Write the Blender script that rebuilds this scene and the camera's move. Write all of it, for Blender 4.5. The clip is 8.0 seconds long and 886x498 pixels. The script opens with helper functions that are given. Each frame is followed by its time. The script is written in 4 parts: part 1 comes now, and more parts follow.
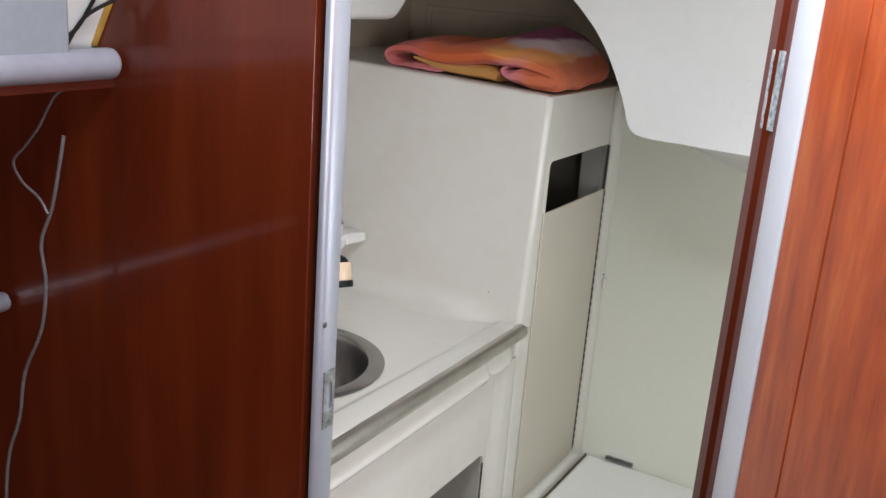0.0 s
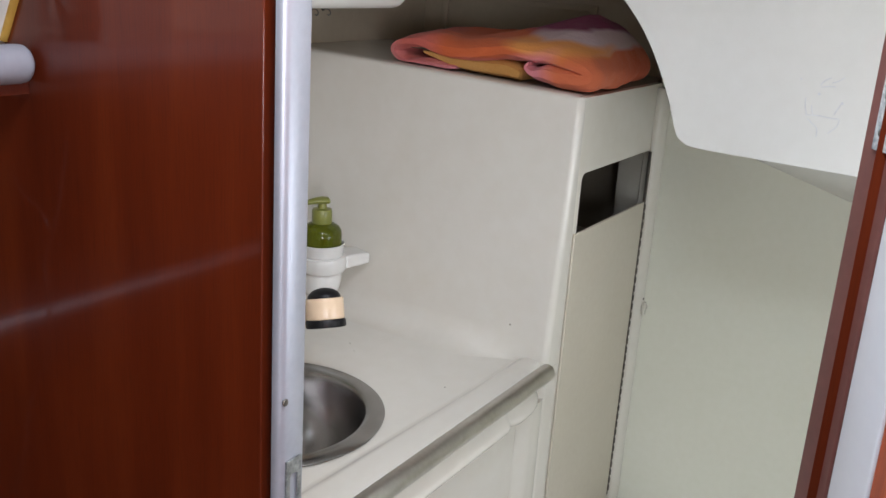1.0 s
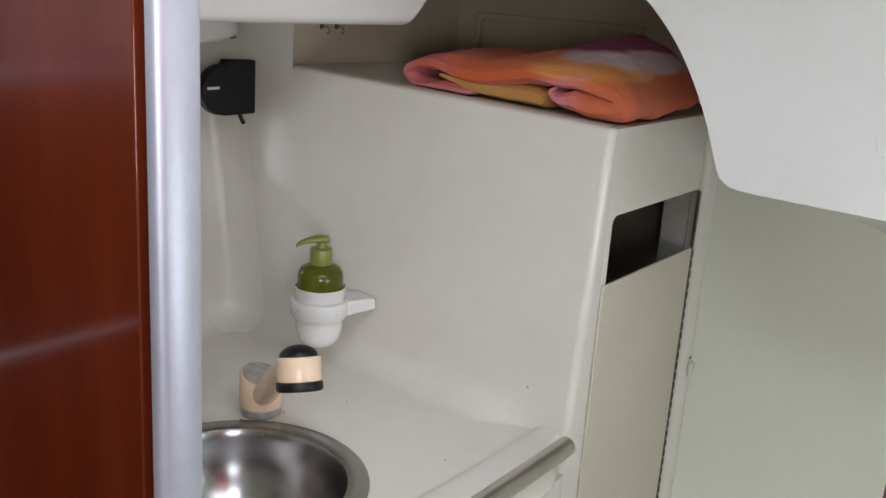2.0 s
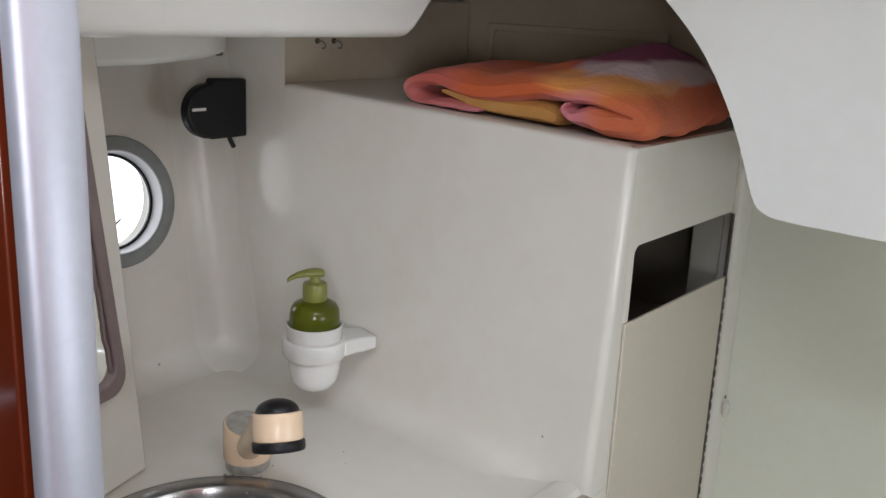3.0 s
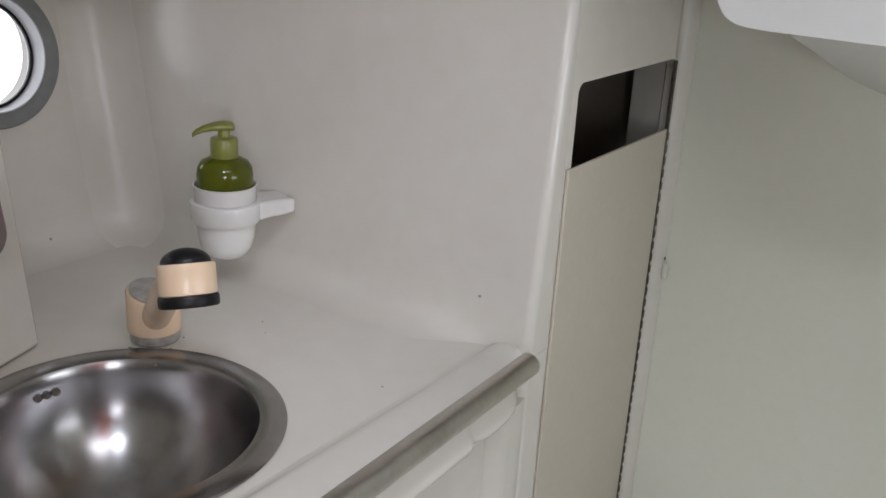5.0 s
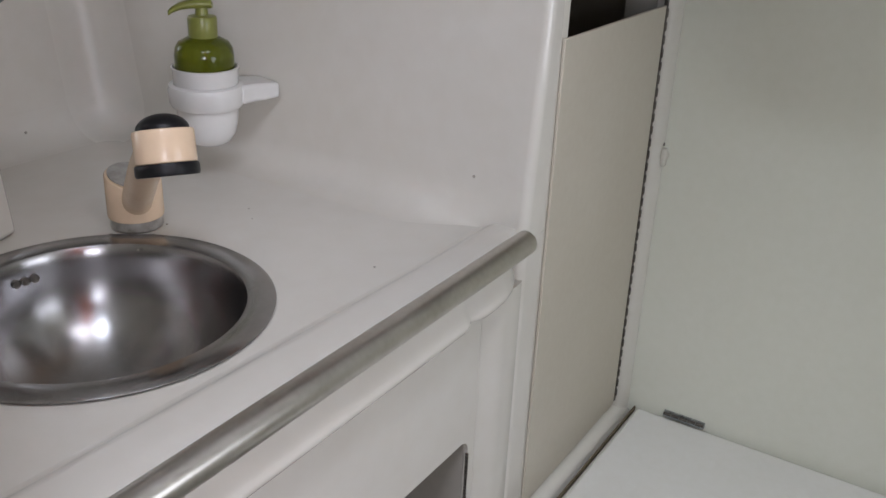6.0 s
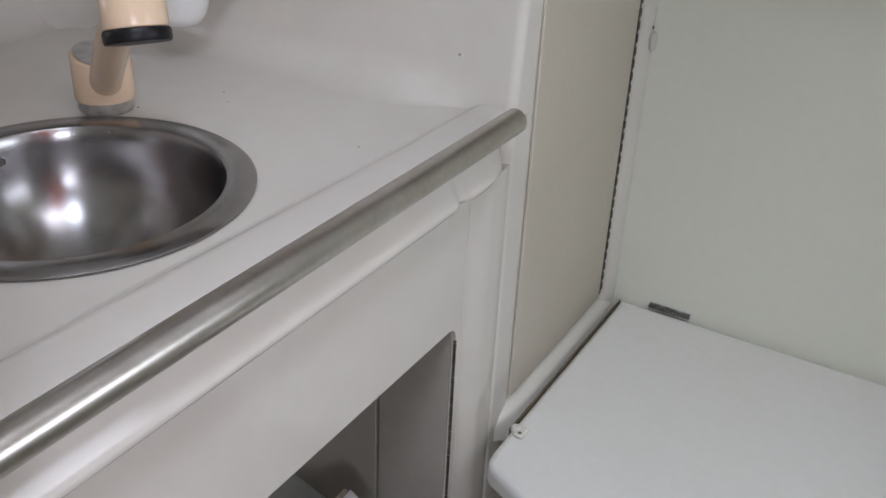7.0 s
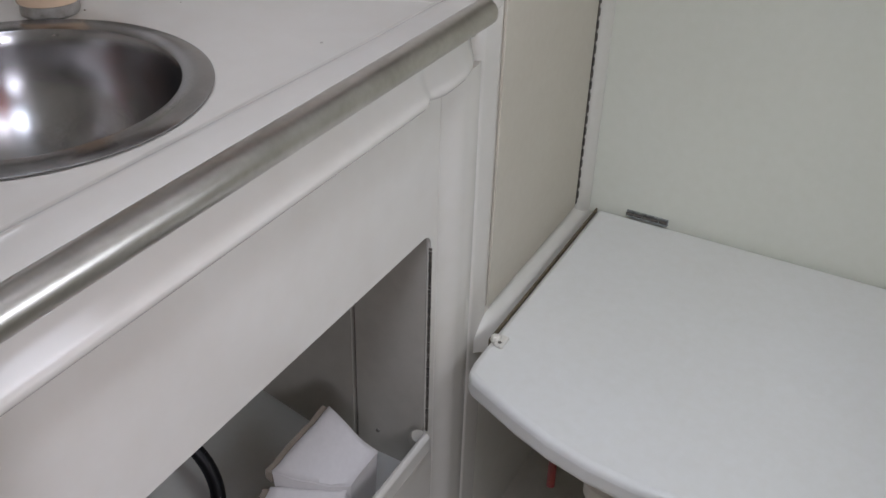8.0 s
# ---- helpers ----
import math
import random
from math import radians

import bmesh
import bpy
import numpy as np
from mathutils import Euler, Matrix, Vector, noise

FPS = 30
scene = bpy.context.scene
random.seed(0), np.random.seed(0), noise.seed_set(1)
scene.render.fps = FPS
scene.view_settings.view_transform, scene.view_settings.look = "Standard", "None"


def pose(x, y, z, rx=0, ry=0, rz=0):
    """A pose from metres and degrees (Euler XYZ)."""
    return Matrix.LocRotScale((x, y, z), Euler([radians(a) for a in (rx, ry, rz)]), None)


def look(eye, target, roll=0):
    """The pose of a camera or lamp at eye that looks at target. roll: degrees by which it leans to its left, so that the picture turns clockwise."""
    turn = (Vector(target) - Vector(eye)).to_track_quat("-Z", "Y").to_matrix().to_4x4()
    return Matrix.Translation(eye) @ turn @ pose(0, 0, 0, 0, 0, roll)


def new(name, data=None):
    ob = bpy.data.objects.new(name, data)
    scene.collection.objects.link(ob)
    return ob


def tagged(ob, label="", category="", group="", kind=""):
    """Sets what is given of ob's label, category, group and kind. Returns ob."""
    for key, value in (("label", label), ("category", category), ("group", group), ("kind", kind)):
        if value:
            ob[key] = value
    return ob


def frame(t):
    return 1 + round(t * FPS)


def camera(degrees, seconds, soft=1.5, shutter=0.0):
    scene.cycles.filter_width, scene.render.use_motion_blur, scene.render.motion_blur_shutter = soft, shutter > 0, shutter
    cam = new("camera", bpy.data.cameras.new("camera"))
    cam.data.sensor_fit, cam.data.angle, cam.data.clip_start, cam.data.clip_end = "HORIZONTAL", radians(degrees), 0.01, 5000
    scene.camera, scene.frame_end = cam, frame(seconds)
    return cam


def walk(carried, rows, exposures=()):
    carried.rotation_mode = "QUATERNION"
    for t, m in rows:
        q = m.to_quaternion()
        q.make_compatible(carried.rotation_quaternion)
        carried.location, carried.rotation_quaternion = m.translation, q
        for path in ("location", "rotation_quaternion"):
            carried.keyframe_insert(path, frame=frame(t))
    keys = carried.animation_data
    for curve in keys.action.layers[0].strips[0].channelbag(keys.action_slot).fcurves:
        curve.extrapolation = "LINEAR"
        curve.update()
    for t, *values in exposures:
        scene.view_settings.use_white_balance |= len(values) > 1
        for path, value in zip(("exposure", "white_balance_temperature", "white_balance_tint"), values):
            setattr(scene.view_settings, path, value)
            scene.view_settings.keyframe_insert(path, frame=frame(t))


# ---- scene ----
cam = camera(50.8, 8.0)
PATH = [
    (0, (-1.488, -0.648, 1.46), (0.185, 0.291, 0.895), 4.4),
    (0.5, (-1.35, -0.595, 1.456), (0.282, 0.401, 0.871), 3.6),
    (1, (-1.264, -0.554, 1.444), (0.368, 0.444, 0.861), 3.8),
    (1.5, (-1.161, -0.535, 1.436), (0.45, 0.504, 0.867), 4.1),
    (2, (-1.062, -0.529, 1.428), (0.492, 0.609, 0.888), 3.9),
    (2.2, (-1.029, -0.525, 1.43), (0.503, 0.645, 0.899), 3.7),
    (3.3, (-0.921, -0.465, 1.406), (0.595, 0.735, 0.895), 2.6),
    (3.5, (-0.915, -0.456, 1.387), (0.617, 0.721, 0.866), 2.7),
    (4, (-0.902, -0.437, 1.362), (0.649, 0.688, 0.789), 2.8),
    (4.2, (-0.898, -0.435, 1.357), (0.661, 0.668, 0.765), 2.7),
    (5.3, (-0.878, -0.416, 1.293), (0.714, 0.569, 0.588), 3.4),
    (5.5, (-0.874, -0.413, 1.275), (0.713, 0.566, 0.553), 3.1),
    (6, (-0.869, -0.416, 1.249), (0.685, 0.545, 0.436), 2.5),
    (6.5, (-0.867, -0.404, 1.222), (0.668, 0.515, 0.328), 2.7),
    (7, (-0.865, -0.4, 1.2), (0.657, 0.468, 0.235), 2.7),
    (7.5, (-0.856, -0.394, 1.176), (0.661, 0.421, 0.158), 2.3),
    (8, (-0.853, -0.392, 1.153), (0.64, 0.385, 0.073), 1.8),
]
walk(cam, [(t, look(eye, target, roll)) for t, eye, target, roll in PATH], [(0, 0.04, 6500, 13), (2.0, -0.08, 6500, 13), (4.2, -0.20, 6500, 14), (5.5, -0.34, 6400, 17), (8, -0.29, 6200, 18)])

HEAD_W, SALOON_W, SALOON_FILL_W, SIDE_W, PORT_E = 3.0, 9.0, 18.0, 2.2, 2.8


# ---- light ----
world = bpy.data.worlds.new("sky")
scene.world = world
world.use_nodes = True
wn = world.node_tree.nodes
sky = wn.new("ShaderNodeTexSky")
sky.sky_type = "NISHITA"
sky.sun_disc = False
sky.sun_elevation = radians(50)
sky.sun_rotation = radians(200)
world.node_tree.links.new(sky.outputs[0], wn["Background"].inputs[0])
wn["Background"].inputs[1].default_value = 0.12


def area_lamp(name, at, to, w, h, watts, colour=(1, 1, 1)):
    data = bpy.data.lights.new(name, "AREA")
    data.shape, data.size, data.size_y, data.energy, data.color = "RECTANGLE", w, h, watts, colour
    ob = new(name, data)
    ob.matrix_world = look(at, to)
    return ob


# daylight through two deck hatches, both assumed and out of view
area_lamp("hatch_light_head", (-0.56, -0.46, 1.735), (-0.56, -0.45, 0), 0.24, 0.30, HEAD_W, (0.92, 0.95, 1.0))
area_lamp("hatch_light_saloon", (-0.97, -0.38, 1.885), (-0.97, -0.37, 0), 0.30, 0.32, SALOON_W, (0.81, 0.905, 1.0))
# two fill lamps in made-up window openings, to brighten the washstand and seat
area_lamp("saloon_window_light", (-1.90, -1.462, 1.30), (-1.05, -0.60, 1.05), 0.70, 0.40, SALOON_FILL_W, (0.94, 0.95, 1.0))
area_lamp("side_window_light", (-0.30, -0.782, 1.04), (-0.29, 0.0, 0.98), 0.36, 0.24, SIDE_W, (0.88, 0.95, 1.0))


# ---- materials ----
def material(name, colour, rough=0.5, metal=0.0, coat=0.0, coat_rough=0.05, spec=0.5):
    m = bpy.data.materials.new(name)
    m.use_nodes = True
    b = m.node_tree.nodes["Principled BSDF"]
    b.inputs["Base Color"].default_value = (*colour, 1)
    b.inputs["Roughness"].default_value = rough
    b.inputs["Metallic"].default_value = metal
    b.inputs["Coat Weight"].default_value = coat
    b.inputs["Coat Roughness"].default_value = coat_rough
    b.inputs["Specular IOR Level"].default_value = spec
    return m


def add(m, kind, **inputs):
    n = m.node_tree.nodes.new(kind)
    for k, v in inputs.items():
        n.inputs[k.replace("_", " ")].default_value = v
    return n


def join(m, a, b):
    m.node_tree.links.new(a, b)


def coords(m, scale=(1, 1, 1), turn=(0, 0, 0)):
    tc = add(m, "ShaderNodeTexCoord")
    mp = add(m, "ShaderNodeMapping", Scale=scale, Rotation=turn)
    join(m, tc.outputs["Object"], mp.inputs["Vector"])
    return mp.outputs["Vector"]


def ramp(m, fac, stops):
    r = add(m, "ShaderNodeValToRGB")
    el = r.color_ramp.elements
    while len(el) < len(stops):
        el.new(0.5)
    for e, (p, c) in zip(el, stops):
        e.position, e.color = p, (*c, 1)
    join(m, fac, r.inputs["Fac"])
    return r.outputs["Color"]


def noise_tex(m, vec, scale, detail=4.0, rough=0.55):
    n = add(m, "ShaderNodeTexNoise", Scale=scale, Detail=detail, Roughness=rough)
    join(m, vec, n.inputs["Vector"])
    return n.outputs["Fac"]


def bump(m, fac, strength, distance):
    b = add(m, "ShaderNodeBump", Strength=strength, Distance=distance)
    join(m, fac, b.inputs["Height"])
    join(m, b.outputs["Normal"], m.node_tree.nodes["Principled BSDF"].inputs["Normal"])


def shade(m):
    return m.node_tree.nodes["Principled BSDF"].inputs


def mottled(name, c1, c2, scale, rough, r_var=0.1, grain=60.0, bump_d=0.0004, bump_s=0.2, **kw):
    """Two tones mixed by large patches and a finer grain, with uneven gloss and slight relief."""
    m = material(name, c1, rough, **kw)
    v = coords(m)
    big = noise_tex(m, v, scale, 3.0)
    fine = noise_tex(m, v, grain, 5.0)
    mix = add(m, "ShaderNodeMath")
    mix.operation = "MULTIPLY_ADD"
    mix.inputs[1].default_value, mix.inputs[2].default_value = 0.35, 0.0
    join(m, fine, mix.inputs[0])
    tot = add(m, "ShaderNodeMath")
    tot.operation = "MULTIPLY_ADD"
    tot.inputs[1].default_value = 0.65
    join(m, big, tot.inputs[0])
    join(m, mix.outputs[0], tot.inputs[2])
    join(m, ramp(m, tot.outputs[0], [(0.32, c1), (0.68, c2)]), shade(m)["Base Color"])
    rr = add(m, "ShaderNodeMapRange")
    rr.inputs["To Min"].default_value, rr.inputs["To Max"].default_value = max(0.02, rough - r_var), rough + r_var
    join(m, big, rr.inputs["Value"])
    join(m, rr.outputs[0], shade(m)["Roughness"])
    bump(m, fine, bump_s, bump_d)
    return m


GEL = mottled("gelcoat", (0.66, 0.625, 0.555), (0.71, 0.685, 0.63), 3.0, 0.15, 0.04, 35.0, 0.0003, 0.12)
GEL_DULL = mottled("dulled_gelcoat", (0.66, 0.625, 0.555), (0.71, 0.685, 0.63), 3.0, 0.30, 0.05, 35.0, 0.0003, 0.12)
GEL_OLD = mottled("aged_gelcoat", (0.67, 0.635, 0.55), (0.735, 0.71, 0.64), 4.0, 0.34, 0.08, 40.0, 0.0004, 0.15)
PANEL = mottled("cream_door_paint", (0.54, 0.49, 0.395), (0.60, 0.555, 0.465), 3.5, 0.42, 0.08, 90.0, 0.0003, 0.2)
WALL = mottled("back_wall_paint", (0.77, 0.77, 0.655), (0.82, 0.82, 0.72), 2.2, 0.40, 0.08, 70.0, 0.0003, 0.15)
LID = mottled("seat_paint", (0.77, 0.76, 0.70), (0.83, 0.825, 0.79), 2.5, 0.33, 0.08, 80.0, 0.0003, 0.15)
# tan in place of off-white: recess shade and warm bounce put into the colour
RECESS = mottled("shade_tan_lining", (0.46, 0.40, 0.30), (0.54, 0.475, 0.365), 5.0, 0.45, 0.08, 60.0, 0.0004, 0.15)
DECK = mottled("headliner_gelcoat", (0.67, 0.665, 0.63), (0.72, 0.72, 0.695), 2.5, 0.30, 0.06, 50.0, 0.0003, 0.12)
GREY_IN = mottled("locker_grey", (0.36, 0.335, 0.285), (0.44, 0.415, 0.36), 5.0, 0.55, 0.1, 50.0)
# dark tone stands for the shade deep inside the slot
SHADE_IN = mottled("shaded_compartment", (0.22, 0.195, 0.155), (0.29, 0.26, 0.21), 6.0, 0.6, 0.1, 40.0)
GRIME = mottled("brown_sealant", (0.10, 0.075, 0.045), (0.20, 0.16, 0.10), 30.0, 0.7, 0.1, 200.0)
SPECK = mottled("faint_dirt", (0.30, 0.27, 0.22), (0.42, 0.39, 0.34), 200.0, 0.6, 0.1, 300.0)
MAUVE = mottled("mauve_stained_edge", (0.13, 0.045, 0.038), (0.19, 0.07, 0.058), 14.0, 0.45, 0.1, 120.0)
MIRFRAME = mottled("mauve_mirror_frame", (0.17, 0.125, 0.12), (0.23, 0.18, 0.175), 12.0, 0.45, 0.1, 100.0)
ALU = mottled("anodised_aluminium", (0.40, 0.42, 0.48), (0.47, 0.49, 0.55), 9.0, 0.42, 0.08, 150.0, metal=0.55)
WTRIM = mottled("white_edge_trim", (0.70, 0.71, 0.75), (0.76, 0.77, 0.80), 8.0, 0.35, 0.08, 90.0)
STEEL = mottled("worn_stainless", (0.33, 0.32, 0.32), (0.43, 0.42, 0.42), 26.0, 0.235, 0.045, 260.0, 0.0004, 0.26, metal=1.0)
shade(STEEL)["Anisotropic"].default_value = 0.7
shade(STEEL)["Anisotropic Rotation"].default_value = 0.25
TUBE = mottled("satin_stainless_tube", (0.50, 0.475, 0.43), (0.62, 0.595, 0.55), 20.0, 0.33, 0.06, 160.0, 0.0002, 0.1, metal=1.0)
SPECKLE = mottled("speckled_galvanised", (0.10, 0.16, 0.20), (0.85, 0.87, 0.85), 170.0, 0.4, 0.15, 400.0, metal=0.3)
ZINC = mottled("tarnished_zinc", (0.16, 0.17, 0.17), (0.55, 0.57, 0.56), 90.0, 0.45, 0.15, 300.0, metal=0.8)
DARKMETAL = mottled("dark_metal", (0.10, 0.09, 0.08), (0.24, 0.22, 0.19), 80.0, 0.45, 0.1, 300.0, metal=0.8)
RUBBER = mottled("grey_rubber_ring", (0.19, 0.20, 0.195), (0.25, 0.26, 0.255), 20.0, 0.55, 0.08, 120.0)
BLACK = mottled("black_plastic", (0.004, 0.004, 0.005), (0.008, 0.008, 0.009), 30.0, 0.42, 0.08, 200.0, spec=0.28)
PAD = mottled("grey_pad", (0.25, 0.25, 0.29), (0.31, 0.31, 0.35), 10.0, 0.5, 0.08, 90.0)
BOXGREY = mottled("pale_grey_box", (0.22, 0.245, 0.265), (0.28, 0.305, 0.325), 10.0, 0.5, 0.08, 90.0)
WPLAST = mottled("white_plastic", (0.69, 0.68, 0.655), (0.74, 0.73, 0.71), 12.0, 0.22, 0.05, 100.0, 0.0001, 0.05)
BEIGE = mottled("beige_plastic", (0.66, 0.485, 0.33), (0.73, 0.555, 0.39), 18.0, 0.25, 0.06, 100.0, 0.0001, 0.05)
SMOKE = mottled("smoky_plastic", (0.20, 0.185, 0.16), (0.40, 0.38, 0.35), 60.0, 0.3, 0.08, 160.0)
PAPER = mottled("paper", (0.56, 0.53, 0.51), (0.62, 0.59, 0.57), 12.0, 0.75, 0.08, 200.0)
FLAP = mottled("grey_brown_card", (0.20, 0.165, 0.125), (0.30, 0.25, 0.20), 30.0, 0.8, 0.08, 200.0)
CABLE = mottled("grey_cable", (0.10, 0.095, 0.10), (0.16, 0.15, 0.155), 20.0, 0.28, 0.08, 90.0)
RED = mottled("red_plastic", (0.13, 0.014, 0.010), (0.18, 0.022, 0.016), 30.0, 0.4, 0.08, 120.0)
PUMP = mottled("olive_plastic", (0.17, 0.18, 0.04), (0.22, 0.23, 0.055), 20.0, 0.3, 0.05, 120.0, 0.0001, 0.05)
YELLOW = mottled("ochre_trim", (0.42, 0.24, 0.04), (0.52, 0.31, 0.07), 14.0, 0.5, 0.08, 90.0)
FLOOR = mottled("cabin_sole", (0.30, 0.18, 0.10), (0.37, 0.24, 0.145), 6.0, 0.4, 0.1, 60.0)
SMUDGE = mottled("grey_glue_marks", (0.58, 0.59, 0.62), (0.72, 0.73, 0.74), 60.0, 0.5, 0.1, 200.0)
MIRROR = material("mirror_glass", (0.86, 0.88, 0.85), 0.02, 1.0)

GREEN = material("green_bottle_plastic", (0.30, 0.36, 0.02), 0.12)
shade(GREEN)["Transmission Weight"].default_value = 0.55
shade(GREEN)["IOR"].default_value = 1.4
_v = coords(GREEN)
join(GREEN, ramp(GREEN, noise_tex(GREEN, _v, 12.0, 2.0), [(0.3, (0.13, 0.155, 0.008)), (0.7, (0.21, 0.235, 0.016))]), shade(GREEN)["Base Color"])

GLASS = material("clear_glass", (0.95, 0.97, 0.98), 0.02)
shade(GLASS)["Transmission Weight"].default_value = 1.0
shade(GLASS)["IOR"].default_value = 1.45

SKYCARD = bpy.data.materials.new("bright_overcast")
SKYCARD.use_nodes = True
SKYCARD.node_tree.nodes.remove(SKYCARD.node_tree.nodes["Principled BSDF"])
_e = add(SKYCARD, "ShaderNodeEmission", Color=(0.95, 0.98, 1.0, 1), Strength=PORT_E)
join(SKYCARD, _e.outputs[0], SKYCARD.node_tree.nodes["Material Output"].inputs["Surface"])


def mahogany(name, dark, mid, light, rough, coat, cr, stretch=(5.0, 5.0, 0.45)):
    """Varnished mahogany: vertical grain drawn out along z, pores and broad bands of tone."""
    m = material(name, mid, rough, coat=coat, coat_rough=cr)
    v = coords(m, stretch)
    grain = noise_tex(m, v, 4.0, 5.0, 0.55)
    broad = noise_tex(m, coords(m, (2.4, 2.4, 0.35)), 2.0, 3.0)
    pores = noise_tex(m, coords(m, (120, 120, 5)), 5.0, 3.0)
    s = add(m, "ShaderNodeMath")
    s.operation = "MULTIPLY_ADD"
    s.inputs[1].default_value = 0.55
    join(m, grain, s.inputs[0])
    s2 = add(m, "ShaderNodeMath")
    s2.operation = "MULTIPLY_ADD"
    s2.inputs[1].default_value = 0.45
    s2.inputs[2].default_value = 0.0
    join(m, broad, s2.inputs[0])
    join(m, s2.outputs[0], s.inputs[2])
    col = ramp(m, s.outputs[0], [(0.30, dark), (0.52, mid), (0.72, light)])
    mx = add(m, "ShaderNodeMix")
    mx.data_type, mx.blend_type = "RGBA", "MULTIPLY"
    mx.inputs[0].default_value = 0.35
    join(m, col, mx.inputs[6])
    join(m, ramp(m, pores, [(0.30, (0.5, 0.45, 0.42)), (0.5, (1, 1, 1))]), mx.inputs[7])
    join(m, mx.outputs[2], shade(m)["Base Color"])
    bump(m, grain, 0.06, 0.0006)
    return m


WOOD = mahogany("varnished_mahogany", (0.062, 0.0076, 0.0018), (0.112, 0.0152, 0.0032), (0.170, 0.028, 0.0060), 0.40, 0.55, 0.08)
shade(WOOD)["Specular IOR Level"].default_value = 0.25
WOOD_DOOR = mahogany("worn_mahogany_door", (0.24, 0.028, 0.006), (0.52, 0.085, 0.017), (0.68, 0.20, 0.048), 0.38, 0.15, 0.16, (11.0, 11.0, 2.6))
shade(WOOD_DOOR)["Specular IOR Level"].default_value = 0.3


# ---- mesh helpers ----
def part(name, bm, mat, parent=None, label="", smooth=True, bevel=0.0, segs=3):
    me = bpy.data.meshes.new(name)
    bmesh.ops.remove_doubles(bm, verts=bm.verts, dist=1e-6)
    bmesh.ops.recalc_face_normals(bm, faces=bm.faces)
    bm.to_mesh(me)
    bm.free()
    me.materials.append(mat)
    ob = new(name, me)
    if parent:
        ob.parent = parent
    if label:
        ob["label"] = label
    if bevel:
        mod = ob.modifiers.new("bevel", "BEVEL")
        mod.width, mod.segments, mod.limit_method, mod.angle_limit = bevel, segs, "ANGLE", radians(35)
        mod.harden_normals = False
    if smooth:
        for p in me.polygons:
            p.use_smooth = True
        me.set_sharp_from_angle(angle=radians(40))
    return ob


def thing(name, at, label, category, group="", kind=""):
    ob = new(name)
    ob.location = at
    ob.empty_display_size = 0.05
    bpy.context.view_layer.update()
    return tagged(ob, label, category, group, kind)


def child(name, bm, mat, parent, label="", **kw):
    """A part given in world places, hung under its thing."""
    root = parent
    off = Vector(root.location)
    while root.parent:
        root = root.parent
        off += Vector(root.location)
    bmesh.ops.translate(bm, verts=bm.verts, vec=-off)
    return part(name, bm, mat, parent, label, **kw)


def box(bm, x0, x1, y0, y1, z0, z1):
    v = [bm.verts.new(p) for p in ((x0, y0, z0), (x1, y0, z0), (x1, y1, z0), (x0, y1, z0), (x0, y0, z1), (x1, y0, z1), (x1, y1, z1), (x0, y1, z1))]
    for f in ((0, 3, 2, 1), (4, 5, 6, 7), (0, 1, 5, 4), (1, 2, 6, 5), (2, 3, 7, 6), (3, 0, 4, 7)):
        bm.faces.new([v[i] for i in f])
    return v


def boxm(*b):
    bm = bmesh.new()
    box(bm, *b)
    return bm


def prism(bm, pts, put, lo, hi):
    """A polygon of pairs, drawn out from lo to hi; put(a, b, h) gives the place."""
    a = [bm.verts.new(put(u, w, lo)) for u, w in pts]
    b = [bm.verts.new(put(u, w, hi)) for u, w in pts]
    n = len(pts)
    bm.faces.new(a)
    bm.faces.new(b[::-1])
    for i in range(n):
        bm.faces.new((a[i], b[i], b[(i + 1) % n], a[(i + 1) % n]))


def xz(a, b, h):
    return (a, h, b)


def yz(a, b, h):
    return (h, a, b)


def xy(a, b, h):
    return (a, b, h)


def loft(bm, rings, closed=True, caps=True):
    """Rings of places, joined one to the next."""
    vs = [[bm.verts.new(p) for p in r] for r in rings]
    n = len(vs[0])
    for a, b in zip(vs, vs[1:]):
        for i in range(n if closed else n - 1):
            j = (i + 1) % n
            bm.faces.new((a[i], a[j], b[j], b[i]))
    if caps and closed:
        bm.faces.new(vs[0][::-1])
        bm.faces.new(vs[-1])
    return vs


def lathe(bm, profile, at, seg=40, axis=None, caps=True):
    """Pairs of radius and height, turned about z at a place, or about the given axis."""
    turn = Vector((0, 0, 1)).rotation_difference(Vector(axis)).to_matrix() if axis else Matrix.Identity(3)
    rings = []
    for r, h in profile:
        rings.append([Vector(at) + turn @ Vector((max(r, 1e-4) * math.cos(2 * math.pi * i / seg), max(r, 1e-4) * math.sin(2 * math.pi * i / seg), h)) for i in range(seg)])
    loft(bm, rings, True, caps)


def sweep(bm, pts, r, seg=12):
    """A round rod along a line of places."""
    pts = [Vector(p) for p in pts]
    rings = []
    side = None
    for i, p in enumerate(pts):
        d = (pts[min(i + 1, len(pts) - 1)] - pts[max(i - 1, 0)]).normalized()
        if side is None:
            side = d.orthogonal().normalized()
        side = (side - d * side.dot(d)).normalized()
        up = d.cross(side)
        rings.append([p + r * (math.cos(2 * math.pi * k / seg) * side + math.sin(2 * math.pi * k / seg) * up) for k in range(seg)])
    loft(bm, rings)


def spline(pts, n=8):
    """A smooth line through the places."""
    pts = [Vector(p) for p in pts]
    out = []
    for i in range(len(pts) - 1):
        p0, p1, p2, p3 = pts[max(i - 1, 0)], pts[i], pts[i + 1], pts[min(i + 2, len(pts) - 1)]
        for k in range(n):
            t = k / n
            out.append(0.5 * (2 * p1 + (p2 - p0) * t + (2 * p0 - 5 * p1 + 4 * p2 - p3) * t * t + (3 * p1 - p0 - 3 * p2 + p3) * t ** 3))
    out.append(pts[-1])
    return out


